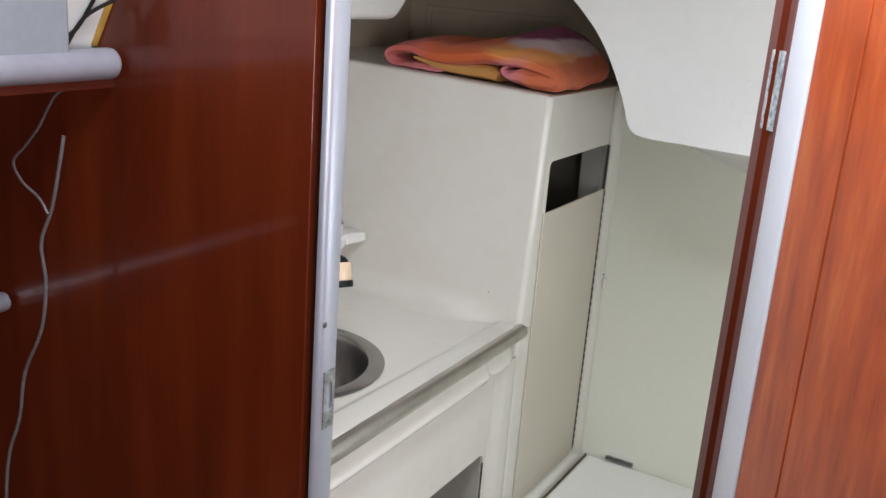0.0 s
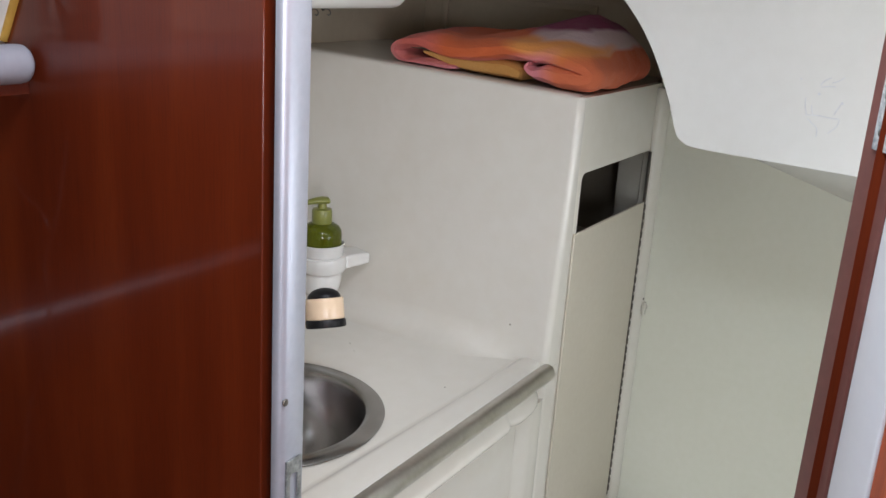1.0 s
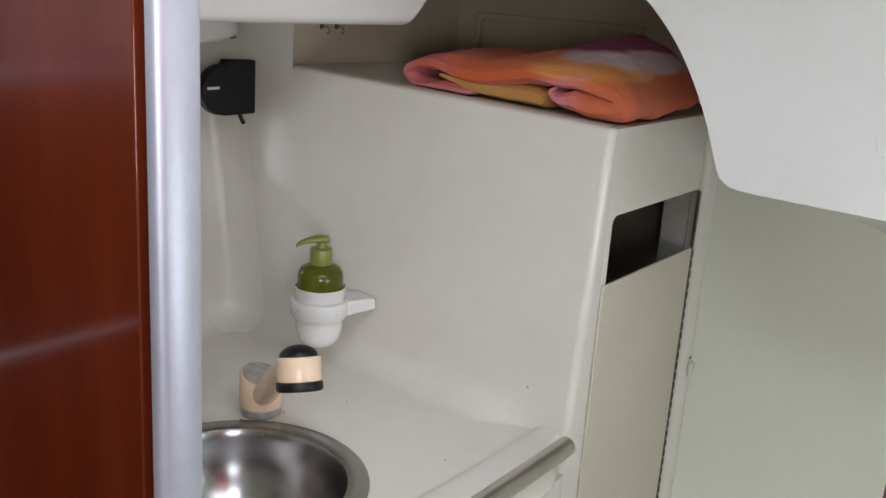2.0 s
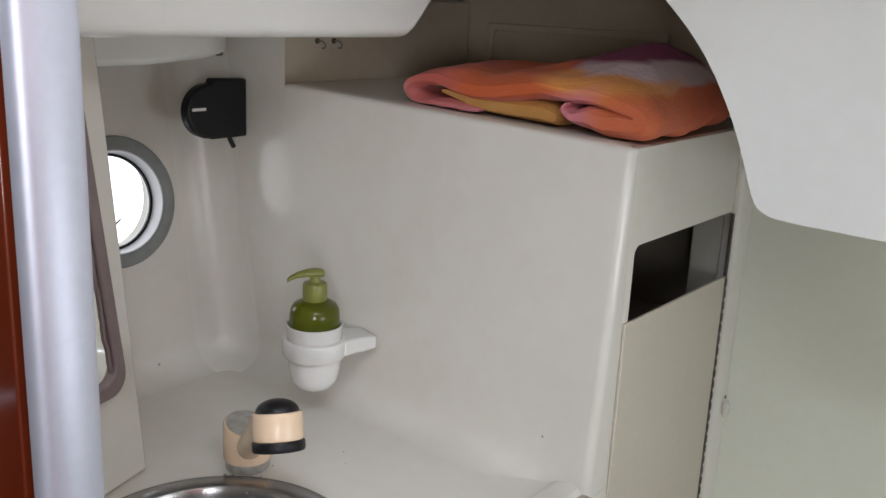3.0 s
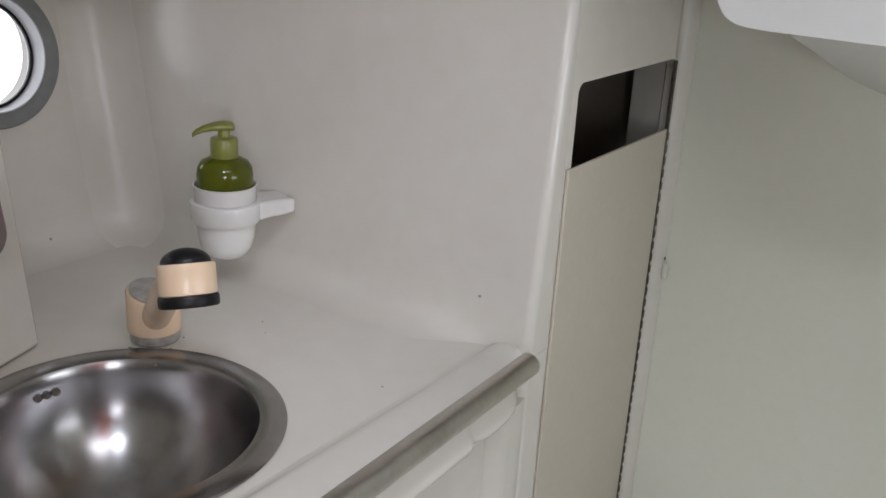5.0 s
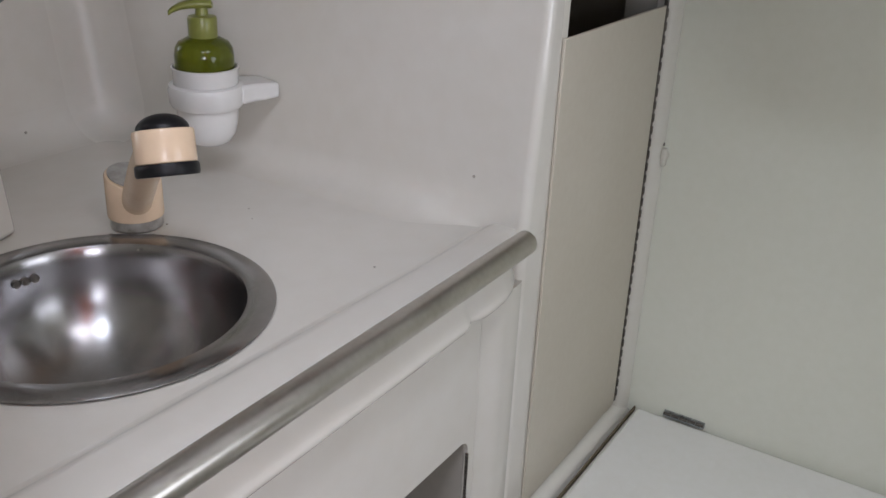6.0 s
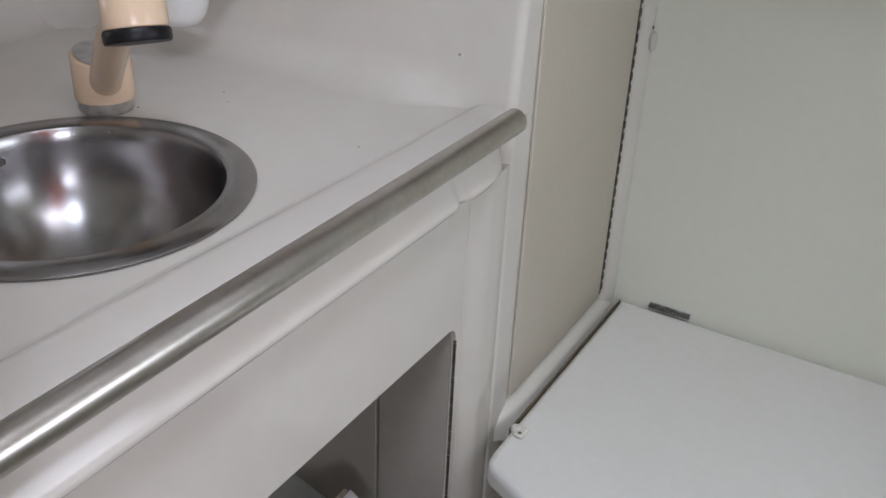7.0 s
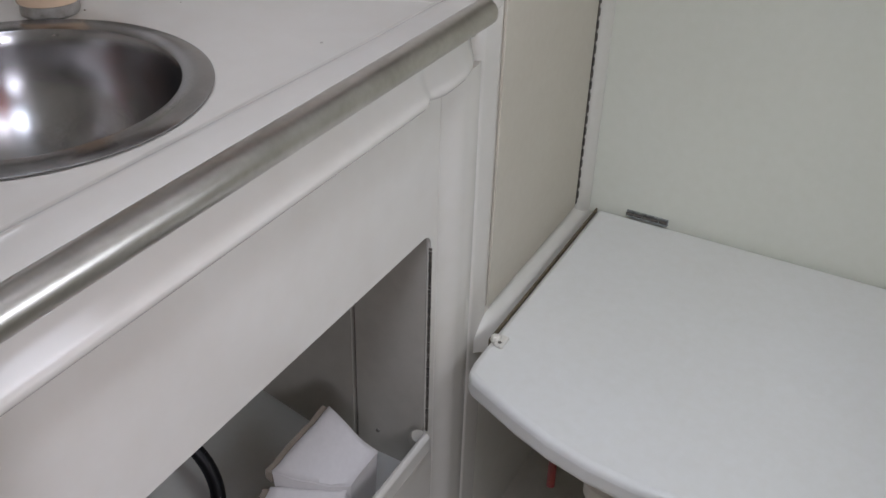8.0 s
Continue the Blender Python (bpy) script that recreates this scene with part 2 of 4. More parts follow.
def rounded(w0, w1, h0, h1, r, seg=6):
    """The outline of a rectangle with round corners, as pairs."""
    out = []
    for cx, cy, a0 in ((w1 - r, h1 - r, 0), (w0 + r, h1 - r, 90), (w0 + r, h0 + r, 180), (w1 - r, h0 + r, 270)):
        for k in range(seg + 1):
            a = radians(a0 + 90 * k / seg)
            out.append((cx + r * math.cos(a), cy + r * math.sin(a)))
    return out


def framed(bm, inner, outer, put, lo, hi):
    """A flat frame between two outlines with as many corners, from lo to hi deep."""
    n = len(inner)
    q = [[bm.verts.new(put(u, w, h)) for u, w in o] for o, h in ((inner, lo), (outer, lo), (outer, hi), (inner, hi))]
    for i in range(n):
        j = (i + 1) % n
        for a, b in ((0, 1), (1, 2), (2, 3), (3, 0)):
            bm.faces.new((q[a][i], q[a][j], q[b][j], q[b][i]))


def outward(outline, w0, w1, h0, h1):
    """Each point of an outline moved out onto the edge of a rectangle round it, keeping the corners."""
    cx, cy = sum(p[0] for p in outline) / len(outline), sum(p[1] for p in outline) / len(outline)
    out = []
    for u, w in outline:
        du, dw = u - cx, w - cy
        k = min(((w1 - cx) if du > 0 else (cx - w0)) / max(abs(du), 1e-9), ((h1 - cy) if dw > 0 else (cy - h0)) / max(abs(dw), 1e-9))
        out.append([cx + du * k, cy + dw * k])
    for ccx, ccy in ((w0, h0), (w0, h1), (w1, h0), (w1, h1)):
        i = min(range(len(out)), key=lambda n: (out[n][0] - ccx) ** 2 + (out[n][1] - ccy) ** 2)
        out[i] = [ccx, ccy]
    return out


# ---- setting ----
def structure(name, bm, mat, label, category="structure", **kw):
    return tagged(part(name, bm, mat, None, label, **kw), label, category, kind="structure")


structure("floor", boxm(-2.9, -0.7225, -1.5, 1.0, -0.05, 0.0), FLOOR, "dark wooden cabin sole of the saloon", "floor")
structure("floor_head", boxm(-0.7225, 0.5, -1.5, 1.0, -0.05, 0.0), GEL_OLD, "pale moulded floor of the wash space", "floor")


def with_hole(x0, x1, y0, y1, z0, z1, hx0, hx1, hy0, hy1):
    bm = bmesh.new()
    box(bm, x0, hx0, y0, y1, z0, z1)
    box(bm, hx1, x1, y0, y1, z0, z1)
    box(bm, hx0, hx1, y0, hy0, z0, z1)
    box(bm, hx0, hx1, hy1, y1, z0, z1)
    return bm


# hatch opening assumed, placed where its lamp balances the light
structure("ceiling", with_hole(-0.735, 0.5, -1.5, 1.0, 1.75, 1.80, -0.69, -0.43, -0.62, -0.30), DECK, "white moulded headliner with an assumed deck hatch out of view", "ceiling")
structure("ceiling_saloon", with_hole(-2.9, -0.735, -1.5, 1.0, 1.90, 1.95, -1.13, -0.81, -0.55, -0.21), DECK, "white saloon headliner with an open deck hatch", "ceiling")
structure("wall_aft", boxm(-2.9, -2.85, -1.5, 1.0, 0.0, 1.90), WOOD, "dark mahogany bulkhead closing the saloon", "wall")
# the opening in this side is made up, to let the fill lamp in
starboard = with_hole(-2.85, 0.5, 0.0, 1.90, -1.5, -1.45, -2.25, -1.55, 1.10, 1.50)
for v in starboard.verts:
    v.co = Vector((v.co.x, v.co.z, v.co.y))
structure("wall_starboard", starboard, WOOD, "dark mahogany side of the saloon with an added opening for a fill lamp", "wall")
# likewise an invented opening, for the fill lamp beside the seat
side_wall = with_hole(-0.52, 0.345, 0.0, 1.75, -0.80, -0.76, -0.49, -0.11, 0.91, 1.17)
for v in side_wall.verts:
    v.co = Vector((v.co.x, v.co.z, v.co.y))
structure("wall_head_side", side_wall, WALL, "pale painted side wall beside the seat with an added fill lamp opening", "wall")
structure("wall_fore", boxm(0.5, 0.54, -1.5, 1.0, 0.0, 1.80), GEL_OLD, "off-white bulkhead closing the wash space", "wall")
structure("wall_port", boxm(-2.85, -0.76, 0.95, 1.0, 0.0, 1.90), WOOD, "dark mahogany side of the saloon", "wall")

# back wall behind the seat
structure("wall_back", boxm(0.345, 0.385, -0.80, 0.0, 0.0, 1.75), WALL, "pale grey-green painted back wall above the seat", "wall")

# mahogany bulkhead with its aluminium edge
structure("bulkhead_left", boxm(-0.7365, -0.712, -0.0635, 1.0, 0.0, 1.90), WOOD, "glossy varnished mahogany bulkhead, deep red-brown", "wall", bevel=0.0015)
structure("bulkhead_lining", boxm(-0.7118, -0.7085, -0.0762, 0.80, 0.0, 1.75), GEL_OLD, "off-white lining on the inside of the bulkhead", "wall")
jamb = bmesh.new()
prism(jamb, [(-0.7385, -0.0765), (-0.7385, -0.0800), (-0.7360, -0.0840), (-0.7310, -0.0862), (-0.709, -0.0850), (-0.7040, -0.0820), (-0.7040, -0.0765), (-0.7115, -0.0765), (-0.7115, -0.0780), (-0.7360, -0.0780), (-0.7360, -0.0765)], xy, 0.0, 1.75)
trim_left = structure("trim_left", jamb, ALU, "pale anodised aluminium edge profile on the bulkhead", "trim", bevel=0.0012)
sp = bmesh.new()
framed(sp, rounded(-0.7265, -0.7165, 0.985, 1.020, 0.003, 4), outward(rounded(-0.7265, -0.7165, 0.985, 1.020, 0.003, 4), -0.731, -0.712, 0.965, 1.034), xz, -0.0880, -0.0862)
strike = part("strike_plate", sp, ZINC, trim_left, "small metal strike plate let into the edge")
for z in (1.09, 0.972, 1.028):
    s = bmesh.new()
    lathe(s, [(0.0, -0.0008), (0.0028, -0.0008), (0.0034, 0.0004), (0.0026, 0.0012), (0, 0.0012)], (-0.7325 if z == 1.09 else -0.722, -0.0864, z), 14, (0, -1, 0))
    part("screw", s, DARKMETAL, trim_left, "dull screw head")

structure("bulkhead_lining_right", boxm(-0.5718, -0.5690, -0.76, -0.5205, 0.0, 1.75), GEL_OLD, "off-white lining beside the door post", "wall")
# hinge side: stained edge, white door trim and the open door
structure("bulkhead_right", boxm(-0.595, -0.572, -1.45, -0.474, 0.0, 1.90), WOOD, "mahogany bulkhead beside the open door", "wall")
dv = Vector((-0.875, -0.484, 0)).normalized()
dn = Vector((-dv.y, dv.x, 0))
if dn.y < 0:
    dn = -dn


def doorpt(a, b, h):
    """a along the open door from its hinge, b out of its face."""
    p = Vector((-0.600, -0.487, 0)) + dv * a + dn * b
    return (p.x, p.y, h)


post = bmesh.new()
prism(post, [(-0.569, -0.464), (-0.574, -0.4625), (-0.602, -0.4865), (-0.585, -0.520), (-0.569, -0.520)], xy, 0.0, 1.75)
post_ob = structure("door_post", post, MAUVE, "mauve-stained wooden door post edge", "door frame", bevel=0.0012)
hp = bmesh.new()
pa, pb = Vector((-0.574, -0.4625, 0)), Vector((-0.602, -0.4865, 0))
pd = (pb - pa).normalized()
pnrm = Vector((pd.y, -pd.x, 0))
if pnrm.x > 0:
    pnrm = -pnrm


def postpt(a, b, h):
    p = pa + pd * a + pnrm * b
    return (p.x, p.y, h)


prism(hp, [(0.013, 0.0004), (0.035, 0.0004), (0.035, 0.0022), (0.013, 0.0022)], postpt, 1.344, 1.416)
hinge = part("hinge_leaf", hp, SPECKLE, post_ob, "speckled galvanised hinge leaf", bevel=0.0004)
for z in (1.356, 1.380, 1.404):
    s = bmesh.new()
    lathe(s, [(0.0, -0.0006), (0.0034, -0.0006), (0.0026, 0.0008), (0, 0.0008)], postpt(0.021, 0.0024, z), 12, tuple(pnrm))
    part("screw", s, DARKMETAL, post_ob)

door = thing("cabin_door", doorpt(0, 0, 0.06), "open mahogany cabin door with worn orange-brown varnish and white edge", "door")
db = bmesh.new()
prism(db, [(0.0635, -0.022), (0.0635, 0.0), (0.1560, 0.0), (0.1560, -0.022)], doorpt, 0.06, 1.74)
child("stile", db, WOOD_DOOR, door, "orange-red mahogany stile", bevel=0.001)
db = bmesh.new()
prism(db, [(0.1574, -0.022), (0.1574, -0.0005), (0.46, -0.0005), (0.46, -0.022)], doorpt, 0.06, 1.74)
child("panel", db, WOOD_DOOR, door, bevel=0.001)
db = bmesh.new()
prism(db, [(0.004, -0.024), (0.002, -0.004), (0.008, 0.0025), (0.030, 0.0050), (0.050, 0.0045), (0.0625, 0.0015), (0.0630, -0.024)], doorpt, 0.055, 1.745)
child("edge_trim", db, WTRIM, door, "broad white rounded edge trim", bevel=0.0015)

# ---- moulded liner: wall beside the sink and hull side ----
def plan_side(y, z):
    """Where the sink-side wall stands at a depth y and height z."""
    f = max(0.0, 1.0 - y / 0.62)
    return -0.032 + 0.036 * f * min(1.0, max(0.0, (z - 0.85) / 0.42)) + 0.004


def hull_y(z):
    return 0.662 + 0.16 * (z - 0.85)


CORNER = 0.07


def liner_point(u, z, off):
    """u 0..1 along the side wall away from the front, 1..2 round the corner, 2..3 along the hull; off into the cabin."""
    hy = hull_y(z)
    if u <= 1:
        y = (hy - CORNER) * u
        return (plan_side(y, z) - off, y, z)
    if u <= 2:
        a = radians(90 * (u - 1))
        cx, cy = plan_side(hy - CORNER, z) - CORNER, hy - CORNER
        rr = CORNER - off
        return (cx + rr * math.cos(a), cy + rr * math.sin(a), z)
    x0 = plan_side(hy - CORNER, z) - CORNER
    return (x0 + (-0.72 - x0) * (u - 2), hy - off, z)


FOOT = 0.045
feet = [(0.845, FOOT)] + [(0.85 + FOOT * (1 - math.cos(radians(a))), FOOT * (1 - math.sin(radians(a)))) for a in range(0, 91, 10)]
ystop = 0.545


def liner(u_list, z_top):
    levels = feet + [(0.9 + (z_top - 0.9) * k / 10, 0.0) for k in range(1, 11)]
    return [[liner_point(u, z, off) for z, off in levels] for u in u_list]


def solid(ob, t):
    mod = ob.modifiers.new("thick", "SOLIDIFY")
    mod.thickness, mod.offset = t, -1.0
    return ob


u_stop = ystop / (hull_y(1.1) - CORNER)
bm = bmesh.new()


def shelf_z(y):
    return 1.270 + 0.046 * y


side_rows = []
EDGE = 0.011


def top_roll(zt, back):
    """Heights and offsets up the panel: the foot curve, the flat, and the rolled top edge."""
    return feet + [(0.9 + (zt - 0.906) * n / 10, 0.0) for n in range(1, 11)] + [(zt - 0.003, -0.001), (zt - 0.001, -0.0035), (zt, -0.007), (zt, back)]


for k in range(33):
    y = EDGE + (ystop - EDGE) * k / 32
    ease = min(1.0, max(0.0, (y - 0.040) / 0.11))
    ease = ease * ease * (3 - 2 * ease)
    side_rows.append([(plan_side(y, z) - (off * ease if off > 0 else off), y, z) for z, off in top_roll(shelf_z(y), -0.03)])
arcs = [[(0.0186, max(0.0, -off), z) for z, off in top_roll(shelf_z(0), -0.0095)]]
for a in range(90, 0, -9):
    row = []
    ca, sa = math.cos(radians(a)), math.sin(radians(a))
    for z, off in top_roll(shelf_z(EDGE * (1 - a / 90)), -0.0095):
        s_ = min(0.0, off)
        x0 = plan_side(EDGE, z)
        row.append((x0 + EDGE * (1 - ca) - s_ * ca, EDGE * (1 - sa) - s_ * sa, z))
    arcs.append(row)
loft(bm, arcs + side_rows, closed=False)
side_panel_bm = bm
bm = bmesh.new()
px, pz, pr = -0.203, 1.118, 0.0765
# hull part with a round opening: the flat stretch is built apart
corner_rows = []
levels = feet + [(0.9 + 0.5 * k / 10, 0.0) for k in range(1, 11)]
for k in range(4):
    row = []
    for z, off in levels:
        y = ystop + (hull_y(z) - CORNER - ystop) * k / 4
        row.append((plan_side(y, z) - off, y, z))
    corner_rows.append(row)
curve = liner([1 + k / 12 for k in range(13)], 1.40)
loft(bm, corner_rows + curve, closed=False)
side_wall_ob = structure("wall_side", bm, GEL, "glossy off-white moulded side and rounded corner of the wash space", "wall")
side_wall_ob.data.materials.append(GEL_DULL)
for p in side_wall_ob.data.polygons:
    p.material_index = 1 if p.index >= 4 * (len(levels) - 1) else 0


bm = bmesh.new()
hole = []
N = 64
for k in range(N):
    a = 2 * math.pi * k / N
    hole.append((px + pr * math.cos(a), pz + pr * math.sin(a)))
sq = outward(hole, px - 0.088, px + 0.088, pz - 0.13, pz + 0.13)


def hullp(a, b, h):
    return (a, hull_y(b) + h, b)


hv = [bm.verts.new(hullp(a, b, 0)) for a, b in hole]
sv = [bm.verts.new(hullp(a, b, 0)) for a, b in sq]
tv = [bm.verts.new(hullp(a, b, 0.05)) for a, b in hole]
for k in range(N):
    j = (k + 1) % N
    bm.faces.new((hv[k], hv[j], sv[j], sv[k]))
    bm.faces.new((hv[k], tv[k], tv[j], hv[j]))


def hull_patch(x0, x1, z0, z1):
    bm.faces.new([bm.verts.new(hullp(a, b, 0)) for a, b in ((x0, z0), (x1, z0), (x1, z1), (x0, z1))])


zb = 0.85 + FOOT
zs = [zb] + [0.9 + 0.05 * k for k in range(1, 11)]
loft(bm, [[(px + 0.088, hull_y(z), z) for z in zs], [liner_point(2, z, 0) for z in zs]], closed=False)
hull_patch(-0.72, px - 0.088, zb, 1.40)
hull_patch(px - 0.088, px + 0.088, zb, pz - 0.13)
hull_patch(px - 0.088, px + 0.088, pz + 0.13, 1.40)
loft(bm, [[liner_point(2 + k / 6, z, off) for z, off in feet] for k in range(7)], closed=False)
structure("wall_hull", bm, GEL, "off-white moulded hull side with a round porthole", "wall")

# closing skin of the hull outside the liner, clear of the porthole
bm = with_hole(-0.76, 0.5, 0.0, 1.9, 0.80, 0.84, px - 0.14, px + 0.14, pz - 0.14, pz + 0.14)
for v in bm.verts:
    v.co = Vector((v.co.x, v.co.z, v.co.y))
structure("wall_outer", bm, DECK, "white hull shell behind the liner", "wall")

# porthole
port = thing("window_1", (px, hull_y(pz), pz), "round porthole with a grey rubber ring and bright sky outside", "window", kind="structure")
pn = Vector((0, -1, 0.16)).normalized()
pc = Vector((px, hull_y(pz), pz))
bm = bmesh.new()
lathe(bm, [(0.0755, 0.0), (0.095, 0.0), (0.096, 0.003), (0.094, 0.007), (0.080, 0.0085), (0.0755, 0.006)], pc, 64, tuple(pn), caps=False)
child("ring", bm, RUBBER, port, "dark grey rubber mounting ring")
bm = bmesh.new()
lathe(bm, [(0.0755, 0.005), (0.0738, 0.005), (0.0705, -0.020), (0.0708, -0.030), (0.0755, -0.030)], pc, 64, tuple(pn), caps=False)
child("tunnel", bm, WTRIM, port, "pale blue-white inner sleeve")
bm = bmesh.new()
lathe(bm, [(0.0708, -0.016), (0.0670, -0.016), (0.0670, -0.022), (0.0708, -0.022)], pc, 64, tuple(pn), caps=False)
child("seal", bm, BLACK, port, "black rubber seal")
bm = bmesh.new()
lathe(bm, [(0.0, -0.018), (0.0672, -0.018), (0.0672, -0.023), (0.0, -0.023)], pc, 48, tuple(pn))
pane = child("pane", bm, GLASS, port)
pane.visible_shadow = False
bm = bmesh.new()
lathe(bm, [(0.0, -0.0175), (0.011, -0.0175), (0.012, -0.010), (0.009, -0.004), (0, -0.003)], pc + Vector((-0.030, 0, 0.030)), 24, tuple(pn))
child("catch", bm, SMOKE, port, "grey plastic catch")
bm = bmesh.new()
sweep(bm, spline([pc - pn * 0.0165 + Vector((-0.020 + 0.012 * k, 0, -0.042 + 0.0016 * k * k)) for k in range(4)], 4), 0.0016, 8)
child("pull", bm, DARKMETAL, port)

# plain bright sky far outside the porthole
bm = bmesh.new()
bm.faces.new([bm.verts.new(p) for p in ((-40, 30, -25), (40, 30, -25), (40, 30, 40), (-40, 30, 40))])
structure("backdrop", bm, SKYCARD, "bright white overcast sky outside the porthole", "sky", smooth=False)

# soffit over the basin
bm = bmesh.new()
sof = [(0.300, 1.760), (0.300, 1.400), (0.301, 1.386), (0.306, 1.377), (0.316, 1.3735), (0.45, 1.368), (0.60, 1.362), (0.79, 1.354), (0.79, 1.760)]
loft(bm, [[(x + (z - 1.37) * 0.9 * (1 if k else 0), y, z) for y, z in sof] for k, x in enumerate((-0.708, -0.040))])
structure("soffit", bm, DECK, "white moulded soffit over the wash basin", "ceiling", bevel=0.004)

bm = bmesh.new()
loft(bm, [[(x, y, 1.366), (x, y, zl + 0.006), (x, y + 0.006, zl), (x, 0.70, zl - 0.010), (x, 0.79, zl - 0.010), (x, 0.79, 1.366)] for x, y, zl in ((-0.708, 0.535, 1.322), (-0.25, 0.545, 1.326), (-0.15, 0.565, 1.330), (-0.085, 0.600, 1.335), (-0.055, 0.650, 1.340))])
structure("soffit_ledge", bm, DECK, "low white ledge under the soffit", "ceiling", bevel=0.003)
bm = bmesh.new()
lathe(bm, [(0.0, -0.001), (0.0055, -0.001), (0.0048, 0.003), (0.0, 0.004)], (-0.092, 0.606, 1.3345), 14, (0, -0.2, -1))
structure("ledge_screw", bm, DARKMETAL, "dark screw head under the soffit ledge", "screw")
# overhanging deck moulding above the seat
front = [(0.12, 1.76), (0.10, 1.56), (0.06, 1.525), (0.005, 1.487), (-0.045, 1.452), (-0.085, 1.418), (-0.117, 1.382), (-0.143, 1.340), (-0.162, 1.300), (-0.174, 1.268), (-0.182, 1.252), (-0.196, 1.2435), (-0.22, 1.241), (-0.40, 1.238), (-0.60, 1.238), (-0.76, 1.238), (-0.76, 1.76)]
front = front[:2] + [(p.x, p.y) for p in spline([(y, z, 0.0) for y, z in front[2:13]], 5)] + front[13:]
bm = bmesh.new()


def over(x, k, grow):
    out = []
    for y, z in front:
        low = max(0.0, min(1.0, (1.50 - z) / 0.26))
        drop = k * low * (0.085 + max(0.0, (-0.14 - y)) * 0.26)
        zz = z - drop + (grow if z < 1.70 else 0)
        out.append((x, y - (grow if y > -0.7 else 0), zz))
    return out
loft(bm, [over(-0.088, 0, 0.011), over(-0.0945, 0, 0.0095), over(-0.0985, 0, 0.0055), over(-0.100, 0, 0.0)][::-1] + [over(-0.088 + 0.4325 * k / 8, k / 8, 0.011) for k in range(1, 9)])
structure("deck_moulding", bm, DECK, "large smooth white deck moulding overhanging the seat", "ceiling")

# ---- tall cabinet beyond the basin ----
cab = thing("tall_cabinet", (0.17, 0.25, 0.0), "tall off-white moulded cabinet with cream door and shelf on top", "cabinet")
ob = child("side_panel", side_panel_bm, GEL, cab, "glossy off-white side panel above the basin")
R_IN = rounded(0.034, 0.3265, 1.0465, 1.152, 0.012, 5)
bm = bmesh.new()
framed(bm, R_IN, outward(R_IN, 0.0185, 0.3449, 1.0451, 1.2690), xz, 0.0, 0.012)
child("top_rail", bm, GEL_OLD, cab, "cream moulded front around an open slot", bevel=0.0025)
bm = bmesh.new()
box(bm, 0.3100, 0.3449, -0.0, 0.012, 0.40, 1.045)
box(bm, 0.0185, 0.3100, -0.0, 0.012, 0.40, 0.452)
box(bm, 0.0185, 0.0400, -0.0, 0.012, 0.452, 1.045)
child("front_frame", bm, GEL_OLD, cab)
# rounded front corner
bm = bmesh.new()


def corner_ring(z, cut=0.0):
    x0 = plan_side(EDGE, z) + cut
    arc = [(x0 + EDGE * (1 - math.cos(radians(a))), cut + EDGE * (1 - math.sin(radians(a))), z) for a in range(0, 91, 9)]
    return [(x0, 0.0459, z)] + arc + [(0.0182, cut, z), (0.0182, 0.0459, z)]


loft(bm, [corner_ring(z) for z in (0.0, 0.40, 0.70, 0.8445)])
child("corner", bm, GEL, cab, "rounded white corner", )
bm = bmesh.new()
prism(bm, [(0.0184, 0.0125), (0.345, 0.0125), (0.42, 0.03), (0.42, 0.556), (-0.0, 0.556)], xy, 1.2535, 1.2690)
for v in bm.verts:
    v.co.z += 0.046 * v.co.y - 0.0006
child("shelf_top", bm, GEL, cab, "off-white shelf board")
bm = bmesh.new()
box(bm, 0.0205, 0.3160, -0.0045, -0.0005, 0.456, 1.0595)
child("door", bm, PANEL, cab, "flat cream painted door", bevel=0.0012)
# piano hinge along the door's free gap
hb = bmesh.new()
box(hb, 0.3165, 0.3215, -0.0048, -0.0005, 0.460, 1.150)
hg = child("hinge", hb, DARKMETAL, cab, "dark piano hinge with small knuckles")
for k in range(34):
    s = bmesh.new()
    z = 0.470 + k * 0.0174
    lathe(s, [(0.0, 0), (0.0013, 0), (0.0017, 0.002), (0.0017, 0.0095), (0.0013, 0.0115), (0, 0.0115)], (0.3178, -0.0058, z), 8)
    child("knuckle", s, DARKMETAL, hg)
# raised frame between the cabinet, the back wall and the seat
bm = bmesh.new()
prof = [(0.3222, 0.0005), (0.3228, -0.0055), (0.3265, -0.0115), (0.3335, -0.0155), (0.338, -0.0180), (0.3447, -0.0190), (0.3447, 0.0005)]
prism(bm, prof, xy, 0.44, 1.262)
child("raised_edge", bm, GEL_OLD, cab, "rounded white edge", bevel=0.002)
bm = bmesh.new()
band = [(0.0005, 0.449), (-0.008, 0.448), (-0.016, 0.443), (-0.023, 0.435), (-0.027, 0.425), (-0.0295, 0.40), (0.0005, 0.40)]
loft(bm, [[(x, y * k + 0.0005, 0.40 + (z - 0.40) * (0.4 + 0.6 * k)) for y, z in band] for x, k in ((-0.008, 0.02), (-0.002, 0.25), (0.006, 0.52), (0.018, 0.80), (0.032, 0.95), (0.050, 1.0), (0.3447, 1.0))])
child("raised_edge", bm, GEL_OLD, cab, "rounded white edge", bevel=0.002)
